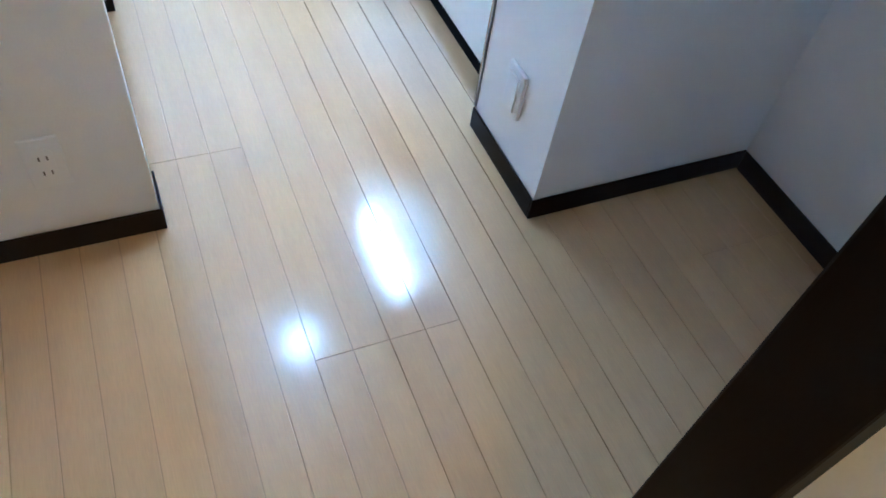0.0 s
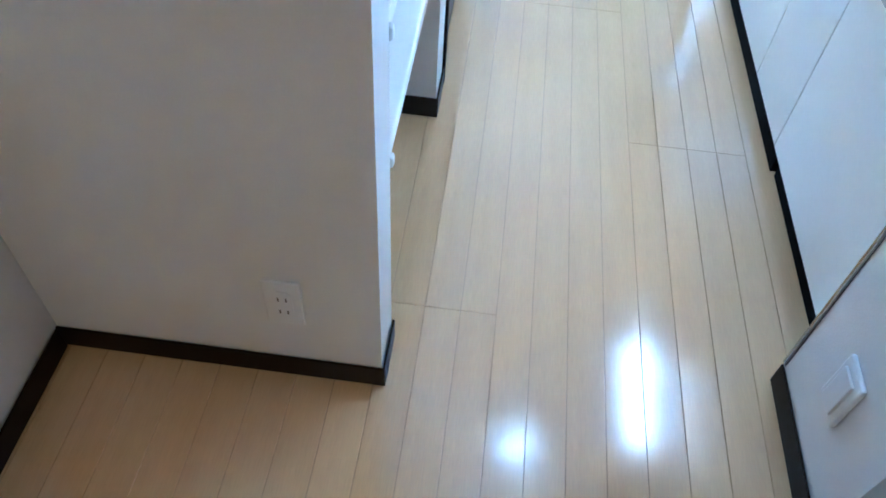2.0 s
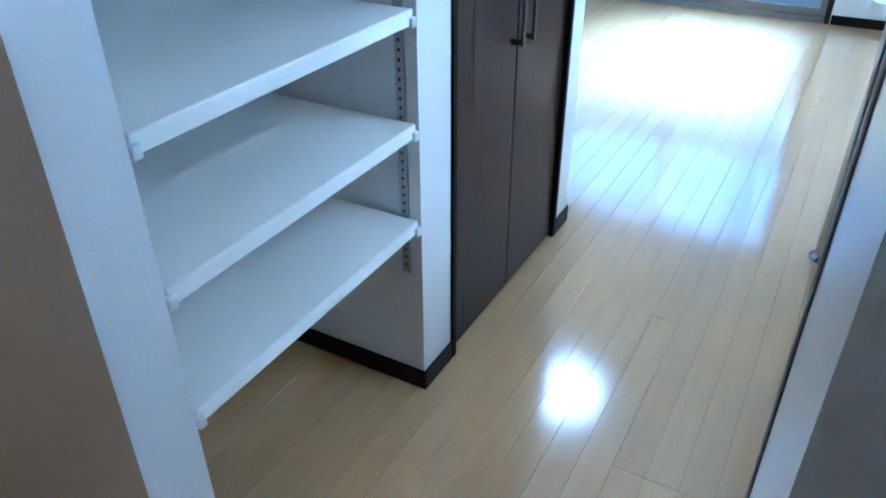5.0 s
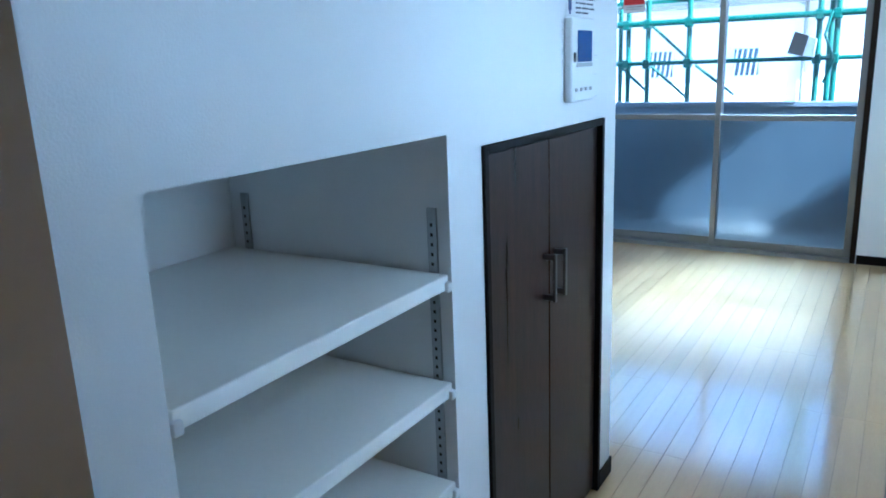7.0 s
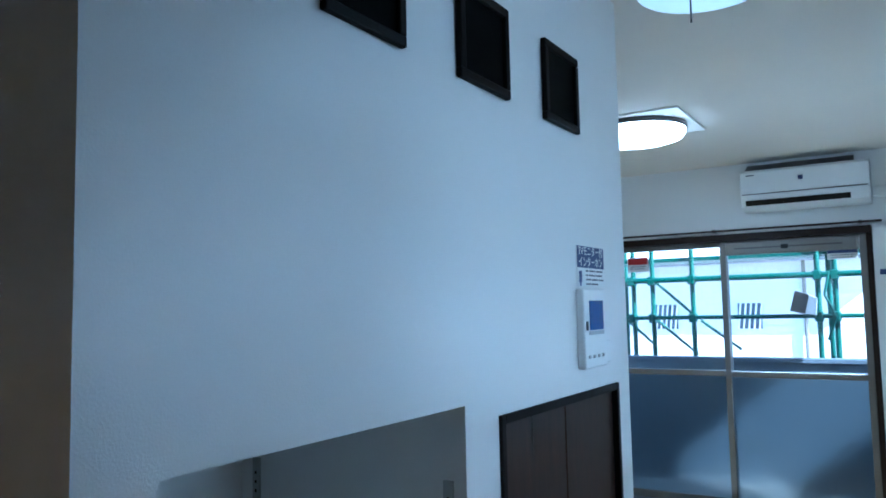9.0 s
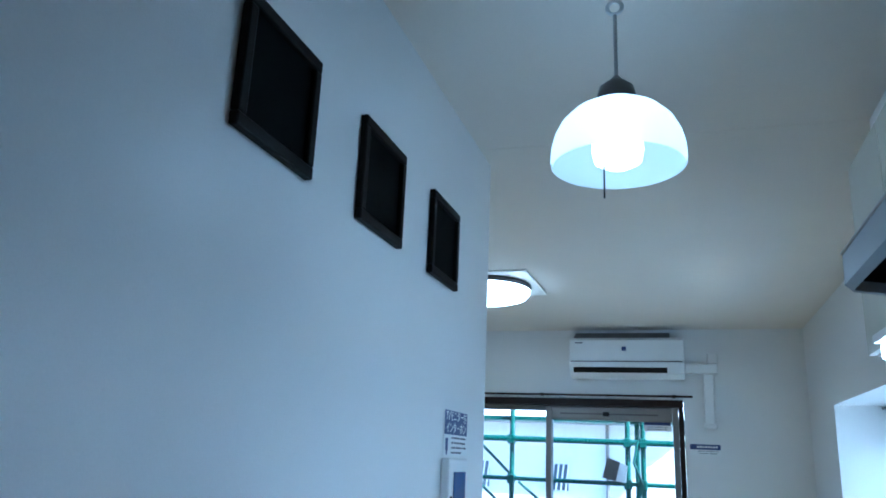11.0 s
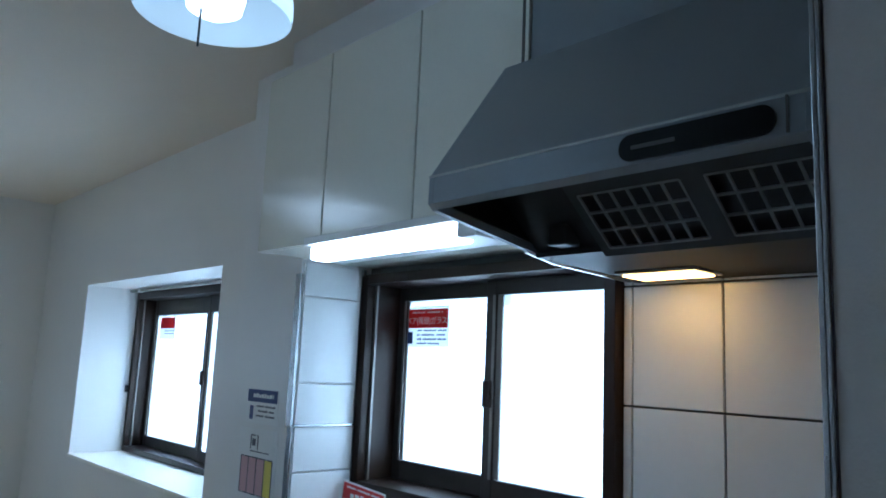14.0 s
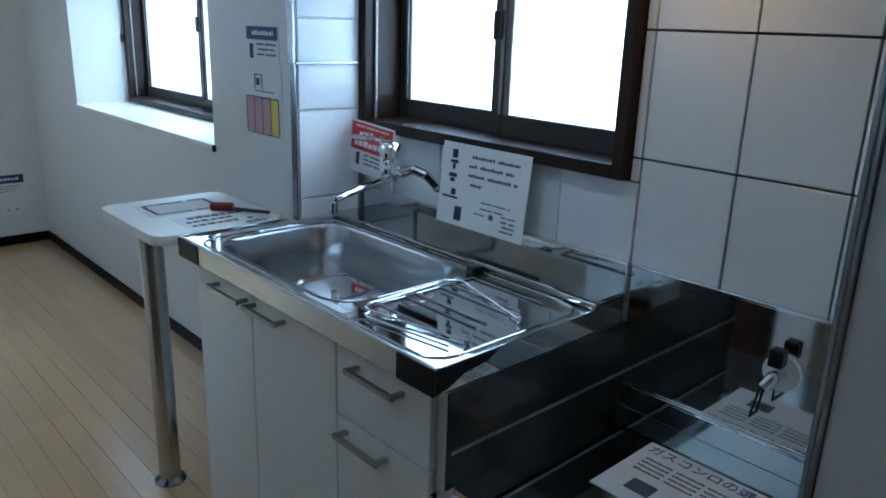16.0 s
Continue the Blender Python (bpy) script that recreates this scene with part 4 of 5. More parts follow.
# ---- upper cupboards, tube light, hood ----
uc = thing("wall_cupboard", (1.2034, 0.7743, 1.7765), "cream wall cupboard with flat doors over the window", "wall cupboard")
part("body", box(1.0248, 1.4004, 0.3033, 1.2711, 1.7785, 2.2689), CUPB, uc)
for a, b in ((0.306, 0.618), (0.622, 0.962), (0.966, 1.272)):
    part("door", box(1.0054, 1.0229, a + 0.001, b, 1.7785, 2.2689, bevel=0.0015), CUPB, uc)
tl = thing("tube_light", (0.9608, 0.6792, 1.7282), "lit slim fluorescent tube light under the wall cupboard", "tube light")
part("housing", box(0.9462, 1.0676, 0.4127, 0.9456, 1.7591, 1.7775, bevel=0.003), PLASTIC, tl)
# plate added to keep the tube's light off the cupboard underside and tiles
part("light_block", box(1.0055, 1.0676, 0.4127, 0.9456, 1.7300, 1.7586, bevel=0.002), PLASTIC, tl)
part("diffuser", box(0.9559, 1.0045, 0.427, 0.9314, 1.7234, 1.7587, bevel=0.008), TUBE, tl, "glowing diffuser")
part("end_piece", box(0.9511, 1.0676, 0.3747, 0.4251, 1.7282, 1.7587, bevel=0.004), PLASTIC, tl)
part("pull_switch", box(1.0142, 1.053, 0.4032, 0.4698, 1.7437, 1.7587, bevel=0.002), NICKEL, tl)

hd = thing("range_hood", (1.08, 0.0, 1.68), "grey enamel slanted range hood with a black control panel", "range hood")
HY0, HY1 = -0.284, 0.303
END = [(0.782, 1.790), (0.952, 2.030), (1.00, 2.050), (KX - 0.017, 2.050), (KX - 0.017, 1.682), (1.10, 1.690), (0.792, 1.736), (0.781, 1.746)]
part("canopy", prism([(0.782, 1.790), (0.952, 2.030), (1.00, 2.050), (KX - 0.017, 2.050), (KX - 0.017, 2.040), (1.00, 2.040), (0.958, 2.018), (0.794, 1.786), (0.794, 1.744), (0.790, 1.737), (0.781, 1.746)], "y", HY0 + 0.012, HY1), HOOD, hd)
part("end_plate", prism(END, "y", HY1 + 0.0005, HY1 + 0.011), HOOD, hd)
part("end_plate", prism(END, "y", HY0, HY0 + 0.0115), HOOD, hd)
part("chimney", box(1.002, KX - 0.017, HY0, 0.298, 2.051, 2.270, bevel=0.003), HOOD, hd)
for k in range(2):
    for i in range(3):
        part("slot", box(0.9992, 1.0018, 0.06 + k * 0.085, 0.128 + k * 0.085, 2.185 + i * 0.016, 2.192 + i * 0.016), BLACK, hd)
part("control_panel", prism(rounded(-0.243, -0.047, 1.750, 1.784, 0.0165, 6), "x", 0.7775, 0.784), BLACK, hd, "glossy black control panel")
part("display", box(0.7768, 0.7774, -0.125, -0.065, 1.764, 1.769), GUN, hd)
part("seam", box(0.7795, 0.7812, -0.256, -0.253, 1.748, 1.790), GUN, hd)
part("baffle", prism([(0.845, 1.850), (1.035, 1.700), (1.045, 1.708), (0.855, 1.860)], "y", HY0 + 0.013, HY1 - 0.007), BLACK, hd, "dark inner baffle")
def filter_plate(rows, name, material, label=""):
    """Boxes (y0, y1, v0, v1, lift, thickness) laid on the slanted filter plane; v runs down the slope."""
    down = Vector((0.785, 0, -0.619))
    m = Matrix.Translation((0.862, 0, 1.822)) @ Matrix(((0, down.x, -0.619, 0), (1, 0, 0, 0), (0, down.z, -0.785, 0), (0, 0, 0, 1)))
    bm = bmesh.new()
    for y0, y1, v0, v1, lift, th in rows:
        got = add_box(bm, y0, y1, v0, v1, lift, lift + th)
        bmesh.ops.transform(bm, matrix=m, verts=got)
    return part(name, bm, material, hd, label)


V0, V1 = 0.092, 0.205
filter_plate([(-0.270, 0.150, 0.066, V0, 0.0, 0.004), (-0.270, 0.150, V1, 0.222, 0.0, 0.004), (-0.078, -0.044, V0, V1, 0.0, 0.004), (0.134, 0.150, V0, V1, 0.0, 0.004)], "filter_frame", DARKHOOD, "dark grey filter frame")
for y0, y1 in ((-0.266, -0.080), (-0.042, 0.132)):
    rows = [(y0 + (y1 - y0) * k / 6 - 0.0018, y0 + (y1 - y0) * k / 6 + 0.0018, V0, V1, 0.0005, 0.004) for k in range(7)]
    rows += [(y0, y1, V0 + (V1 - V0) * k / 3 - 0.0018, V0 + (V1 - V0) * k / 3 + 0.0018, 0.001, 0.004) for k in range(4)]
    filter_plate(rows, "filter_grille", FILTER, "pale metal filter grille")
part("switch_box", box(0.985, 1.025, 0.195, 0.235, 1.700, 1.735, bevel=0.004), DARKHOOD, hd)
# added black sheets that stand in for the shade inside the canopy
part("shade_liner", prism([(0.800, 1.788), (0.962, 2.010), (KX - 0.03, 2.010), (KX - 0.03, 1.700), (1.10, 1.704), (0.800, 1.748)], "y", HY1 - 0.006, HY1 - 0.0005), BLACK, hd)
part("shade_liner", prism([(0.800, 1.782), (0.966, 2.008), (0.970, 2.004), (0.806, 1.780)], "y", HY0 + 0.014, HY1 - 0.0075), BLACK, hd)
# thin metal rod added to draw the highlight along the lip
part("lip_highlight", rod((0.7815, HY0 + 0.002, 1.7905), (0.7815, HY1 + 0.010, 1.7905), 0.0022, 8), NICKEL, hd, "added bright rod for the highlight along the lip")
# metal strip added for the tube light's reflection on the end plate
part("edge_highlight", prism([(1.02, 1.7005), (1.02, 1.6985), (1.10, 1.6875), (KX - 0.05, 1.6800), (KX - 0.05, 1.6825), (1.10, 1.6898)], "y", HY1 + 0.004, HY1 + 0.0125), NICKEL, hd)
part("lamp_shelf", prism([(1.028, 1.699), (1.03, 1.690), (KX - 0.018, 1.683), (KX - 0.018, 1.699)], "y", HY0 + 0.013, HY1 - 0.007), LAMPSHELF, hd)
part("lamp_frame", box(1.228, 1.330, 0.095, 0.265, 1.680, 1.6868, bevel=0.002), NICKEL, hd)
part("lamp_lens", box(1.240, 1.318, 0.105, 0.255, 1.6765, 1.6798, bevel=0.001), HALO, hd, "warm glowing lamp lens")
st = thing("filler_strip", (1.01, 0.31, 1.80), "dark filler strip between the cupboard and the hood", "filler strip")
part("strip", box(1.004, 1.010, 0.3155, 0.322, 2.052, 2.27), GUN, st)
part("strip", box(1.012, 1.38, 0.300, 0.3025, 2.052, 2.27), BLACK, st)

# ---- small printed sheets ----
wl = thing("window_sticker", (1.4849, 1.0408, 1.5448), "white window sticker with a red heading", "sticker")
WLX = 1.498
part("sheet", box(WLX, WLX + 0.001, 1.015, 1.212, 1.544, 1.668), FILMWHITE, wl)
part("heading", box(WLX - 0.001, WLX - 0.0002, 1.022, 1.206, 1.602, 1.658), FILMRED, wl)
lettering("ペア(複層)ガラス", 0.024, PAPER, wl, at(WLX - 0.0014, 1.114, 1.622, WEST))
bars(wl, at(WLX - 0.0014, 1.114, 1.648, WEST), [(-0.07, 0.07, 0, 0.006)], PAPER)
bars(wl, at(WLX - 0.0012, 1.114, 1.572, WEST), [(-0.04, 0.09, 0.022, 0.006), (-0.04, 0.085, 0.009, 0.006), (-0.04, 0.09, -0.004, 0.006), (-0.04, 0.06, -0.017, 0.006)], NAVY)
bars(wl, at(WLX - 0.0012, 1.114, 1.572, WEST), [(-0.085, -0.06, 0.0, 0.035)], NAVY, "figure_mark")
wl2 = thing("window_sticker", (1.73, 3.55, 1.64), "white window sticker with a red heading", "sticker")
part("sheet", box(1.728, 1.729, 3.46, 3.66, 1.575, 1.700), FILMWHITE, wl2)
part("heading", box(1.7265, 1.7275, 3.466, 3.654, 1.635, 1.694), FILMRED, wl2)
bars(wl2, at(1.727, 3.560, 1.604, WEST), [(-0.04, 0.09, 0.015, 0.006), (-0.04, 0.085, 0.0, 0.006)], NAVY)

rc = thing("tap_card", (1.375, 1.18, 0.99), "white card with a red heading propped against the tap", "card")
RC = Matrix.Translation((1.329, 1.164, 1.074)) @ pose(0, 0, 0, 4, 3, 0) @ WEST
def plate(parent, turn, u, v, material, name, lift):
    bm = bmesh.new()
    got = add_box(bm, -u / 2, u / 2, -v / 2, v / 2, lift, lift + 0.0008)
    bmesh.ops.transform(bm, matrix=turn, verts=got)
    return part(name, bm, material, parent)
plate(rc, RC, 0.198, 0.148, PAPER, "sheet", 0)
plate(rc, RC @ Matrix.Translation((0, 0.030, 0)), 0.186, 0.078, RED, "heading", 0.0012)
bars(rc, RC @ Matrix.Translation((0, 0.030, 0.0022)), [(-0.075, 0.075, 0.029, 0.006), (-0.055, 0.055, 0.008, 0.018), (-0.075, 0.075, -0.020, 0.018)], PAPER)
bars(rc, RC @ Matrix.Translation((0, -0.042, 0.001)), [(-0.03, 0.07, 0.022, 0.006), (-0.03, 0.065, 0.010, 0.006), (-0.03, 0.07, -0.002, 0.006)], INK)
bars(rc, RC @ Matrix.Translation((0, -0.042, 0.001)), [(-0.065, -0.05, 0.008, 0.035)], NAVY, "figure_mark")
nc = thing("notice_card", (1.34, 0.737, 0.93), "white notice card leaning on the steel upstand", "card")
NC = Matrix.Translation((1.343, 0.737, 1.035)) @ pose(0, 0, 0, 0, 6, 0) @ WEST
plate(nc, NC, 0.297, 0.207, PAPER, "sheet", 0)
bars(nc, NC @ Matrix.Translation((0, 0, 0.001)), [(-0.05, 0.115, 0.075, 0.008), (-0.05, 0.10, 0.052, 0.008), (-0.05, 0.115, 0.029, 0.008), (-0.05, 0.0, 0.006, 0.008), (0.0, 0.10, -0.03, 0.004), (0.0, 0.08, -0.045, 0.004), (-0.02, 0.02, -0.06, 0.004), (0.035, 0.05, -0.06, 0.012), (0.075, 0.12, -0.052, 0.004)])
for k in range(3):
    bars(nc, NC @ Matrix.Translation((0, 0, 0.001)), [(0.075, 0.12, -0.064 - k * 0.011, 0.006)])
for row in ((-0.112, -0.094, 0.076, 0.022), (-0.116, -0.090, 0.056, 0.008), (-0.108, -0.098, 0.044, 0.014), (-0.118, -0.090, 0.022, 0.010), (-0.112, -0.096, 0.010, 0.010), (-0.135, -0.080, -0.034, 0.005), (-0.104, -0.088, -0.020, 0.016), (-0.085, -0.060, -0.072, 0.036)):
    bars(nc, NC @ Matrix.Translation((0, 0, 0.001)), [row], FIGURE, "figure_mark")
gp = thing("stove_leaflet", (1.16, 0.04, 0.622), "printed white leaflet lying on the stove stand", "paper")
GP = Matrix.Translation((1.187, 0.022, 0.6232)) @ pose(0, 0, 0, 0, 0, -90)
plate(gp, GP, 0.297, 0.210, PAPER, "sheet", 0)
lettering("ガスコンロの選び方", 0.031, NAVY, gp, GP @ Matrix.Translation((0.0, 0.080, 0.0014)))
bars(gp, GP @ Matrix.Translation((0, 0, 0.001)), [(-0.13, 0.12, 0.045, 0.006), (-0.13, 0.11, 0.03, 0.006), (-0.13, 0.12, 0.015, 0.006), (-0.13, 0.06, 0.0, 0.006), (-0.1, -0.05, -0.05, 0.04)])
s1 = thing("pier_sign", (PX, 1.43, 1.31), "small white sign with a navy heading on the pier", "sign")
part("sheet", box(PX - 0.0025, PX - 0.001, 1.345, 1.525, 1.300, 1.400), PAPER, s1)
part("heading", box(PX - 0.0038, PX - 0.0027, 1.350, 1.520, 1.362, 1.398), NAVY, s1)
bars(s1, at(PX - 0.004, 1.435, 1.380, WEST), [(-0.065, 0.065, 0, 0.013)], PAPER)
bars(s1, at(PX - 0.0026, 1.435, 1.33, WEST), [(-0.03, 0.075, 0.02, 0.006), (-0.03, 0.07, 0.006, 0.006), (-0.03, 0.075, -0.008, 0.006)], INK)
bars(s1, at(PX - 0.0026, 1.435, 1.33, WEST), [(-0.07, -0.05, 0.0, 0.04)], NAVY, "figure_mark")
s2 = thing("plan_poster", (PX, 1.45, 1.10), "clear sleeve with a coloured floor-plan print on the pier", "poster")
part("sheet", box(PX - 0.0025, PX - 0.001, 1.335, 1.555, 1.085, 1.285), PAPER, s2)
for i, m in enumerate((PINK, PINK, PINK, YELLOW)):
    part("print_patch", box(PX - 0.0035, PX - 0.0027, 1.352 + (3 - i) * 0.046, 1.394 + (3 - i) * 0.046, 1.100, 1.200), m, s2)
bars(s2, at(PX - 0.0027, 1.445, 1.245, WEST), [(-0.04, 0.0, 0.02, 0.004), (-0.04, -0.035, 0.0, 0.04), (0.0, 0.005, 0.0, 0.04), (-0.04, 0.07, -0.026, 0.004), (-0.03, -0.01, 0.0, 0.02)])
for u in (-0.09, -0.046, 0.0, 0.046, 0.09):
    bars(s2, at(PX - 0.0036, 1.442, 1.150, WEST), [(u - 0.002, u + 0.002, 0.0, 0.10)])
for v in (-0.052, 0.052):
    bars(s2, at(PX - 0.0036, 1.442, 1.150, WEST), [(-0.09, 0.09, v, 0.004)])

# sockets
so = thing("wall_socket", (-0.165, Y0, 0.18), "white double wall socket plate", "socket")
part("plate", box(-0.200, -0.132, Y0 - 0.009, Y0 - 0.0015, 0.182, 0.300, bevel=0.003), PLASTIC, so)
part("insert", prism(rounded(-0.183, -0.149, 0.205, 0.277, 0.014, 5), "y", Y0 - 0.0103, Y0 - 0.0088), PLASTIC, so)
for z in (0.215, 0.25):
    for x in (-0.175, -0.161):
        part("hole", box(x, x + 0.003, Y0 - 0.0109, Y0 - 0.0104, z, z + 0.010), GUN, so)
so2 = thing("wall_switch", (QX, -0.45, 0.18), "white wall switch plate low on the partition", "switch")
part("plate", box(QX - 0.012, QX - 0.0015, -0.487, -0.414, 0.182, 0.300, bevel=0.004), PLASTIC, so2)
part("rocker", box(QX - 0.018, QX - 0.0122, -0.472, -0.429, 0.197, 0.285, bevel=0.002), PLASTIC, so2)

# ---- outside ----
solid("ground", box(-400, 400, -400, 400, -3.2, -3.0), CONCRETE, "pale concrete ground", "ground", kind="structure")
solid("balcony_floor", box(-3.2, 2.2, 4.787, 5.9, -0.25, -0.06), CONCRETE, "concrete balcony floor", "balcony", kind="structure")
solid("balcony_parapet", box(-3.2, 2.2, 5.80, 5.90, -0.06, 0.945), PARAPET, "blue-grey balcony parapet", "parapet", kind="structure")
solid("parapet_cap", box(-3.2, 2.2, 5.77, 5.93, 0.946, 0.982, bevel=0.004), PARAPET, "blue-grey parapet cap", "parapet", kind="structure")
solid("balcony_ceiling", box(-3.2, EO, 4.787, 5.95, 2.45, 2.66), CONCRETE, "concrete slab of the balcony above", "balcony", kind="structure")
# unseen wall, its height set by the shadow it throws on the parapet
solid("balcony_shade_wall", box(1.82, 1.92, 4.787, 5.76, -0.06, 1.55), PARAPET, "unseen side wall added to shade the balcony parapet", "parapet", kind="structure")
sc = thing("scaffold", (-0.4, 6.6, -3.0), "green painted pipe scaffold outside the balcony", "scaffold")
for x, y in ((-1.63, 6.62), (-1.43, 6.6), (-1.04, 6.6), (0.06, 6.6), (0.14, 6.75), (0.20, 6.6), (-1.9, 7.2), (0.9, 6.6)):
    part("upright", rod((x, y, -3.0), (x, y, 4.0), 0.024, 12), SCAFFOLD, sc)
for z, r in ((1.31, 0.020), (1.68, 0.027)):
    part("ledger", rod((-3.0, 6.55, z), (1.6, 6.55, z), r, 12), SCAFFOLD, sc)
    for x in (-1.63, -1.43, -1.04, 0.06, 0.20):
        part("coupler", box(x - 0.035, x + 0.035, 6.525, 6.63, z - 0.05, z + 0.04, bevel=0.012), SCAFFOLD, sc)
for x0, x1, z0, z1 in ((-1.40, -1.02, 1.66, 1.31), (-1.40, -1.02, 1.28, 0.95), (-0.98, -0.62, 1.28, 1.0), (-2.0, -1.45, 1.55, 1.05)):
    part("brace", rod((x0, 6.63, z0), (x1, 6.63, z1), 0.014, 10), SCAFFOLD, sc)
part("rope", tube([(0.16, 6.5, 1.7), (0.12, 6.48, 1.5), (0.20, 6.5, 1.3), (0.13, 6.48, 1.1)], 0.012, 8), SCAFFOLD, sc)
part("plank_deck", box(-3.0, 1.6, 6.62, 7.1, 1.86, 1.90), SCAFFOLD, sc)
ho = thing("neighbour_house", (0, 12.5, -3), "pale rendered house across the way with latticed windows", "house")
part("wall", box(-9, 0.55, 12.0, 18, -3.0, 2.15), RENDERW, ho)
part("roof", prism([(11.5, 2.16), (15, 3.9), (18.5, 2.16)], "x", -9.4, 0.9), RENDERW, ho)
part("eave", box(-9.4, 0.9, 11.48, 11.56, 2.06, 2.155), ROOFM, ho, "dark eave line")
for i in range(20):
    part("siding_board", box(-9, 0.55, 11.985, 11.999, -3 + i * 0.255, -3 + i * 0.255 + 0.24), RENDERW, ho)
for x in (-2.95, -1.62):
    wv = part("window", box(x, x + 0.36, 11.95, 11.984, 1.02, 1.43), PARAPET, ho)
    for k in range(5):
        part("lattice", tube([(x + k * 0.08, 11.94, 1.02), (x + k * 0.08 + 0.05, 11.94, 1.43)], 0.014, 6), WHITE, wv)
part("downpipe", rod((-0.62, 11.93, -3), (-0.62, 11.93, 2.1), 0.03, 10), STEELFRAME, ho)
nh = thing("blue_house", (4, 13, -3), "pale blue sheeted building beside the white house", "house")
part("wall", box(0.95, 9, 12.5, 18, -3, 4.5), mat("pale_blue_sheet", (0.42, 0.52, 0.66), 0.6, var=0.08, scale=1, fine=20), nh)
dish = thing("flood_light", (-0.05, 6.5, 1.3), "grey box lamp clamped to the scaffold", "flood light")
part("housing", prism([(-0.16, 1.36), (-0.04, 1.33), (0.0, 1.50), (-0.11, 1.54)], "y", 6.42, 6.54), GUN, dish)
part("face", prism([(-0.038, 1.335), (0.045, 1.32), (0.06, 1.47), (0.002, 1.498)], "y", 6.425, 6.53), RENDERW, dish)
nb = thing("neighbour_wall", (3.2, 1.5, -3), "tan brick wall of the next house", "house")
part("wall", box(3.2, 3.4, -6, 9, -3, 1.2), BRICKM, nb)

# outer brick facing seen through the frosted panes
brick_meshes = {}
def brick(parent, x0, x1, y0, y1, z0, z1):
    key = (round(x1 - x0, 3), round(y1 - y0, 3), round(z1 - z0, 3))
    if key not in brick_meshes:
        a, b, c = key
        brick_meshes[key] = mesh_of("brick", box(-a / 2, a / 2, -b / 2, b / 2, -c / 2, c / 2, bevel=0.003, seg=1), BRICKM)
    ob = new("brick", brick_meshes[key])
    ob.parent, ob.location = parent, ((x0 + x1) / 2, (y0 + y1) / 2, (z0 + z1) / 2)


for wall_name, x0, x1, y0, z0, rows_n in (("wall_kitchen_pier", 1.575, 1.800, PY - 0.024, 1.00, 14), ("wall_east", 1.802, 1.930, NY1 - 0.010, 0.86, 15)):
    for k in range(rows_n):
        cut = x0 + (0.070 if k % 2 else 0.140)
        brick(bpy.data.objects[wall_name], x0, cut - 0.004, y0, y0 + 0.020, z0 + k * 0.070, z0 + k * 0.070 + 0.062)
        brick(bpy.data.objects[wall_name], cut + 0.004, x1, y0, y0 + 0.020, z0 + k * 0.070, z0 + k * 0.070 + 0.062)
solid("wall_brick_return", box(1.802, 1.930, NY1 + 0.011, NY1 + 0.12, 0.5, 2.3), CONCRETE, "outer facing of the window jamb", "wall", kind="structure")

# ---- tiles ----
TP_Y, TP_Z = 0.2035, 0.2535
def tile_mesh(w, h):
    bm = bmesh.new()
    add_box(bm, -0.004, 0.004, -w / 2, w / 2, -h / 2, h / 2, bevel=0.0012, seg=1)
    return mesh_of("tile", bm, TILE)
kw = bpy.data.objects["wall_kitchen"]
cache = {}
def put_tile(parent, x, y0, y1, z0, z1, turned=False):
    if y1 - y0 < 0.012 or z1 - z0 < 0.012:
        return
    g = 0.0022
    key = (round(y1 - y0, 3), round(z1 - z0, 3))
    if key not in cache:
        cache[key] = tile_mesh(y1 - y0 - 2 * g, z1 - z0 - 2 * g)
    ob = new("tile", cache[key])
    ob.parent = parent
    if turned:
        ob.location, ob.rotation_euler = ((y0 + y1) / 2, x, (z0 + z1) / 2), (0, 0, radians(90))
    else:
        ob.location = (x, (y0 + y1) / 2, (z0 + z1) / 2)
ys = [0.125 + TP_Y * i for i in range(-3, 7)]
zs = [1.1705 + TP_Z * i for i in range(-5, 6)]
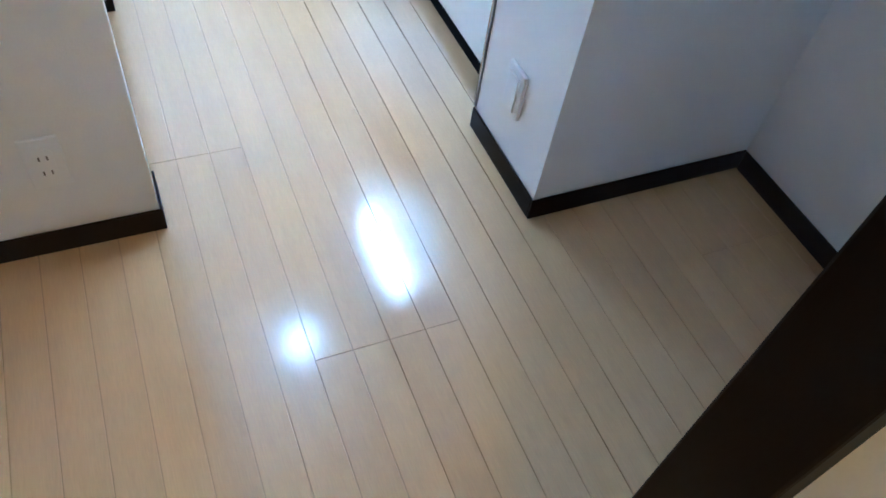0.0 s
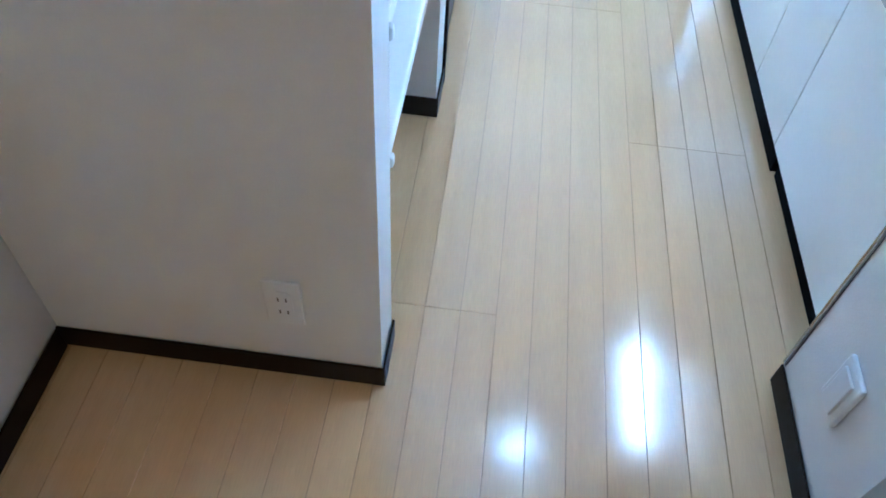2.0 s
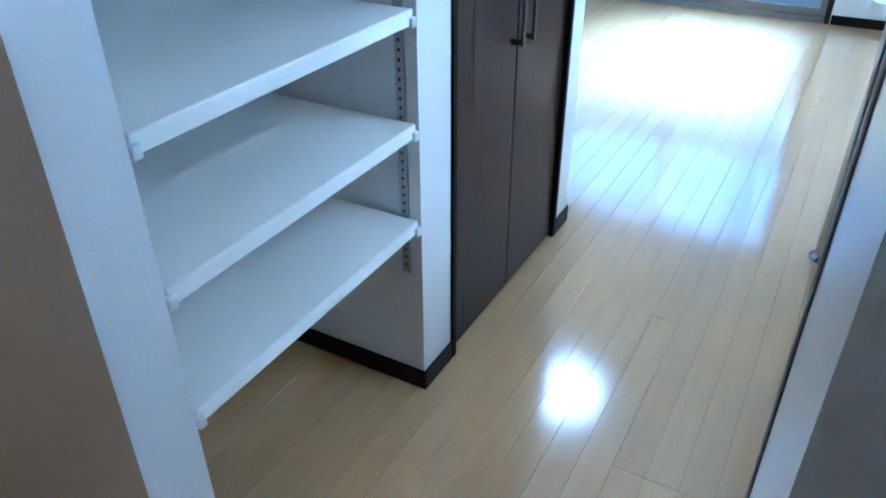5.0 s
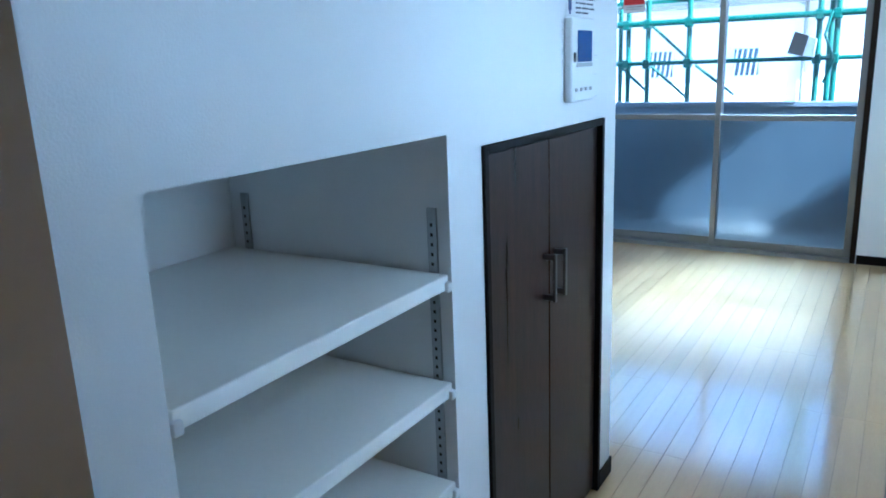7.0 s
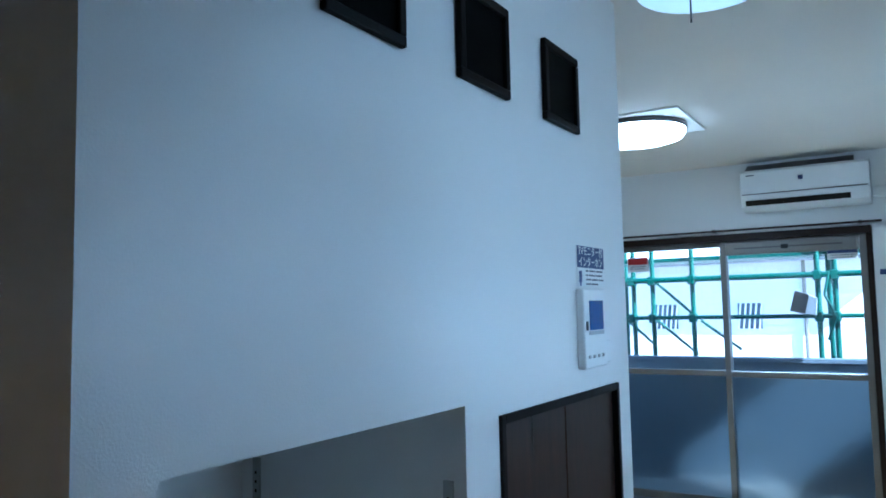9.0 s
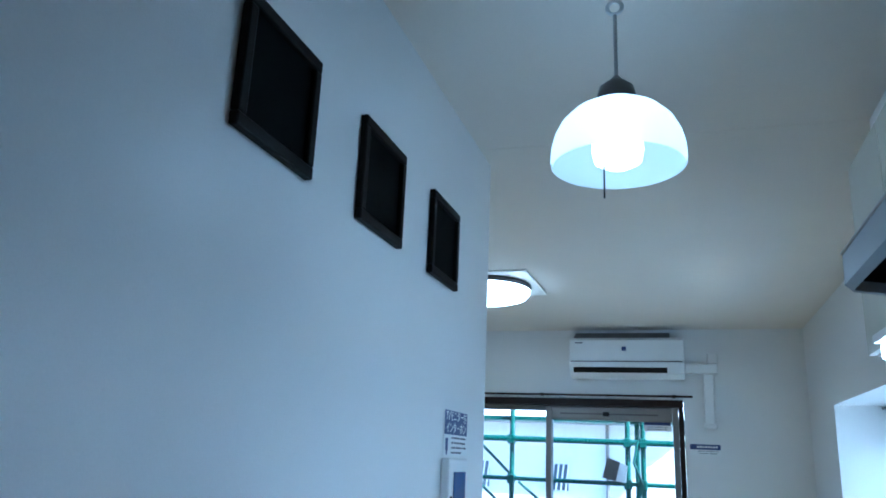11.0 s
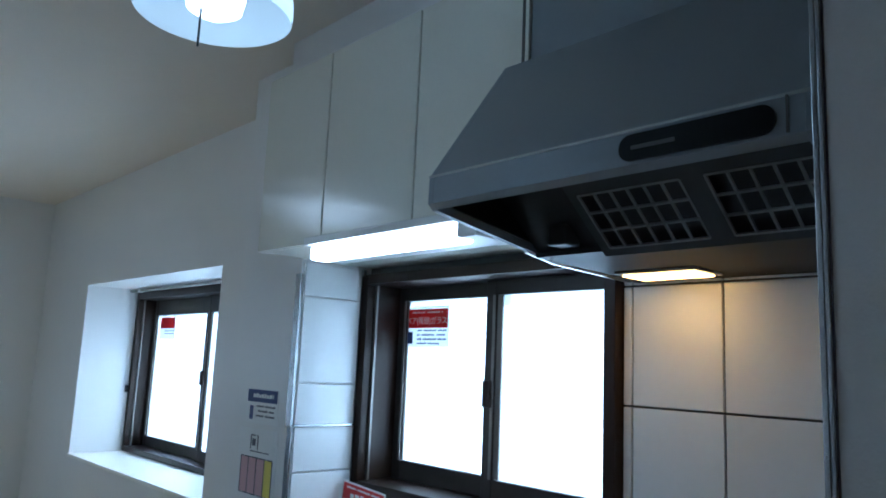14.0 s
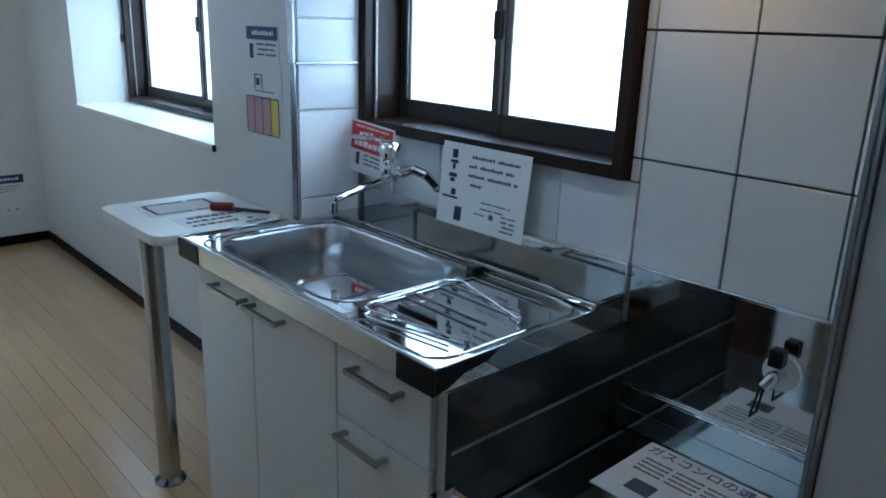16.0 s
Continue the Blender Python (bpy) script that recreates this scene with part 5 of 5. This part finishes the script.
for a, b in zip(ys, ys[1:]):
    for c, d in zip(zs, zs[1:]):
        y0, y1, z0, z1 = max(a, QY1 + 0.004), min(b, PY - 0.004), max(c, 0.60), min(d, 1.772)
        if y1 <= y0 or z1 <= z0:
            continue
        if y1 > KY0 and y0 < KY1 and z1 > KZ0 and z0 < KZ1:   # round the window
            put_tile(kw, KX - 0.008, y0, y1, z0, min(z1, KZ0))
            put_tile(kw, KX - 0.008, y0, min(y1, KY0), max(z0, KZ0), z1)
            continue
        put_tile(kw, KX - 0.008, y0, y1, z0, z1)
pier = bpy.data.objects["wall_kitchen_pier"]
for c, d in zip(zs, zs[1:]):
    c, d = 1.181 + (c - 1.1705) * 0.968, 1.181 + (d - 1.1705) * 0.968
    put_tile(pier, PY - 0.006, PX + 0.006, 1.362, max(c, 0.875), min(d, 1.772), True)
part("strip", box(PX - 0.004, 1.358, PY - 0.020, PY - 0.0105, 1.306, 1.312, bevel=0.001), STEEL, tp)
part("strip", box(PX - 0.010, PX - 0.0065, PY - 0.014, PY + 0.014, 1.306, 1.735, bevel=0.001), STEEL, tp)

# ---- floor planks: 75.75 mm strips in boards of four, 1.82 m long ----
W = 0.07575
plank_cache = {}
def plank(x, y0, y1):
    key = round(y1 - y0, 3)
    if key not in plank_cache:
        bm = bmesh.new()
        add_box(bm, -W / 2 + 0.00048, W / 2 - 0.00048, -(y1 - y0) / 2 + 0.0003, (y1 - y0) / 2 - 0.0003, -0.004, 0.0, bevel=0.0006, seg=1)
        plank_cache[key] = mesh_of("plank", bm, OAK)
    ob = new("plank", plank_cache[key])
    ob.parent, ob.location = bpy.data.objects["floor"], (x, (y0 + y1) / 2, 0)
cols = range(-30, 20)
for i in cols:
    x = 0.0959 + i * W
    if x < -2.68 or x > 1.42:
        continue
    board = math.floor((i - 2) / 4)
    start = -0.826 - 2 * 1.818 - (board * 0.61) % 1.818
    y = start
    while y < 4.6:
        y0, y1 = max(y, -3.1), min(y + 1.818, WY + 0.015)
        if x < -0.70 and y1 > 1.40:
            y0 = max(y0, 1.40)
        elif x < -0.70:
            y1 = y0
        if y1 - y0 > 0.05:
            plank(x, y0, y1)
        y += 1.818
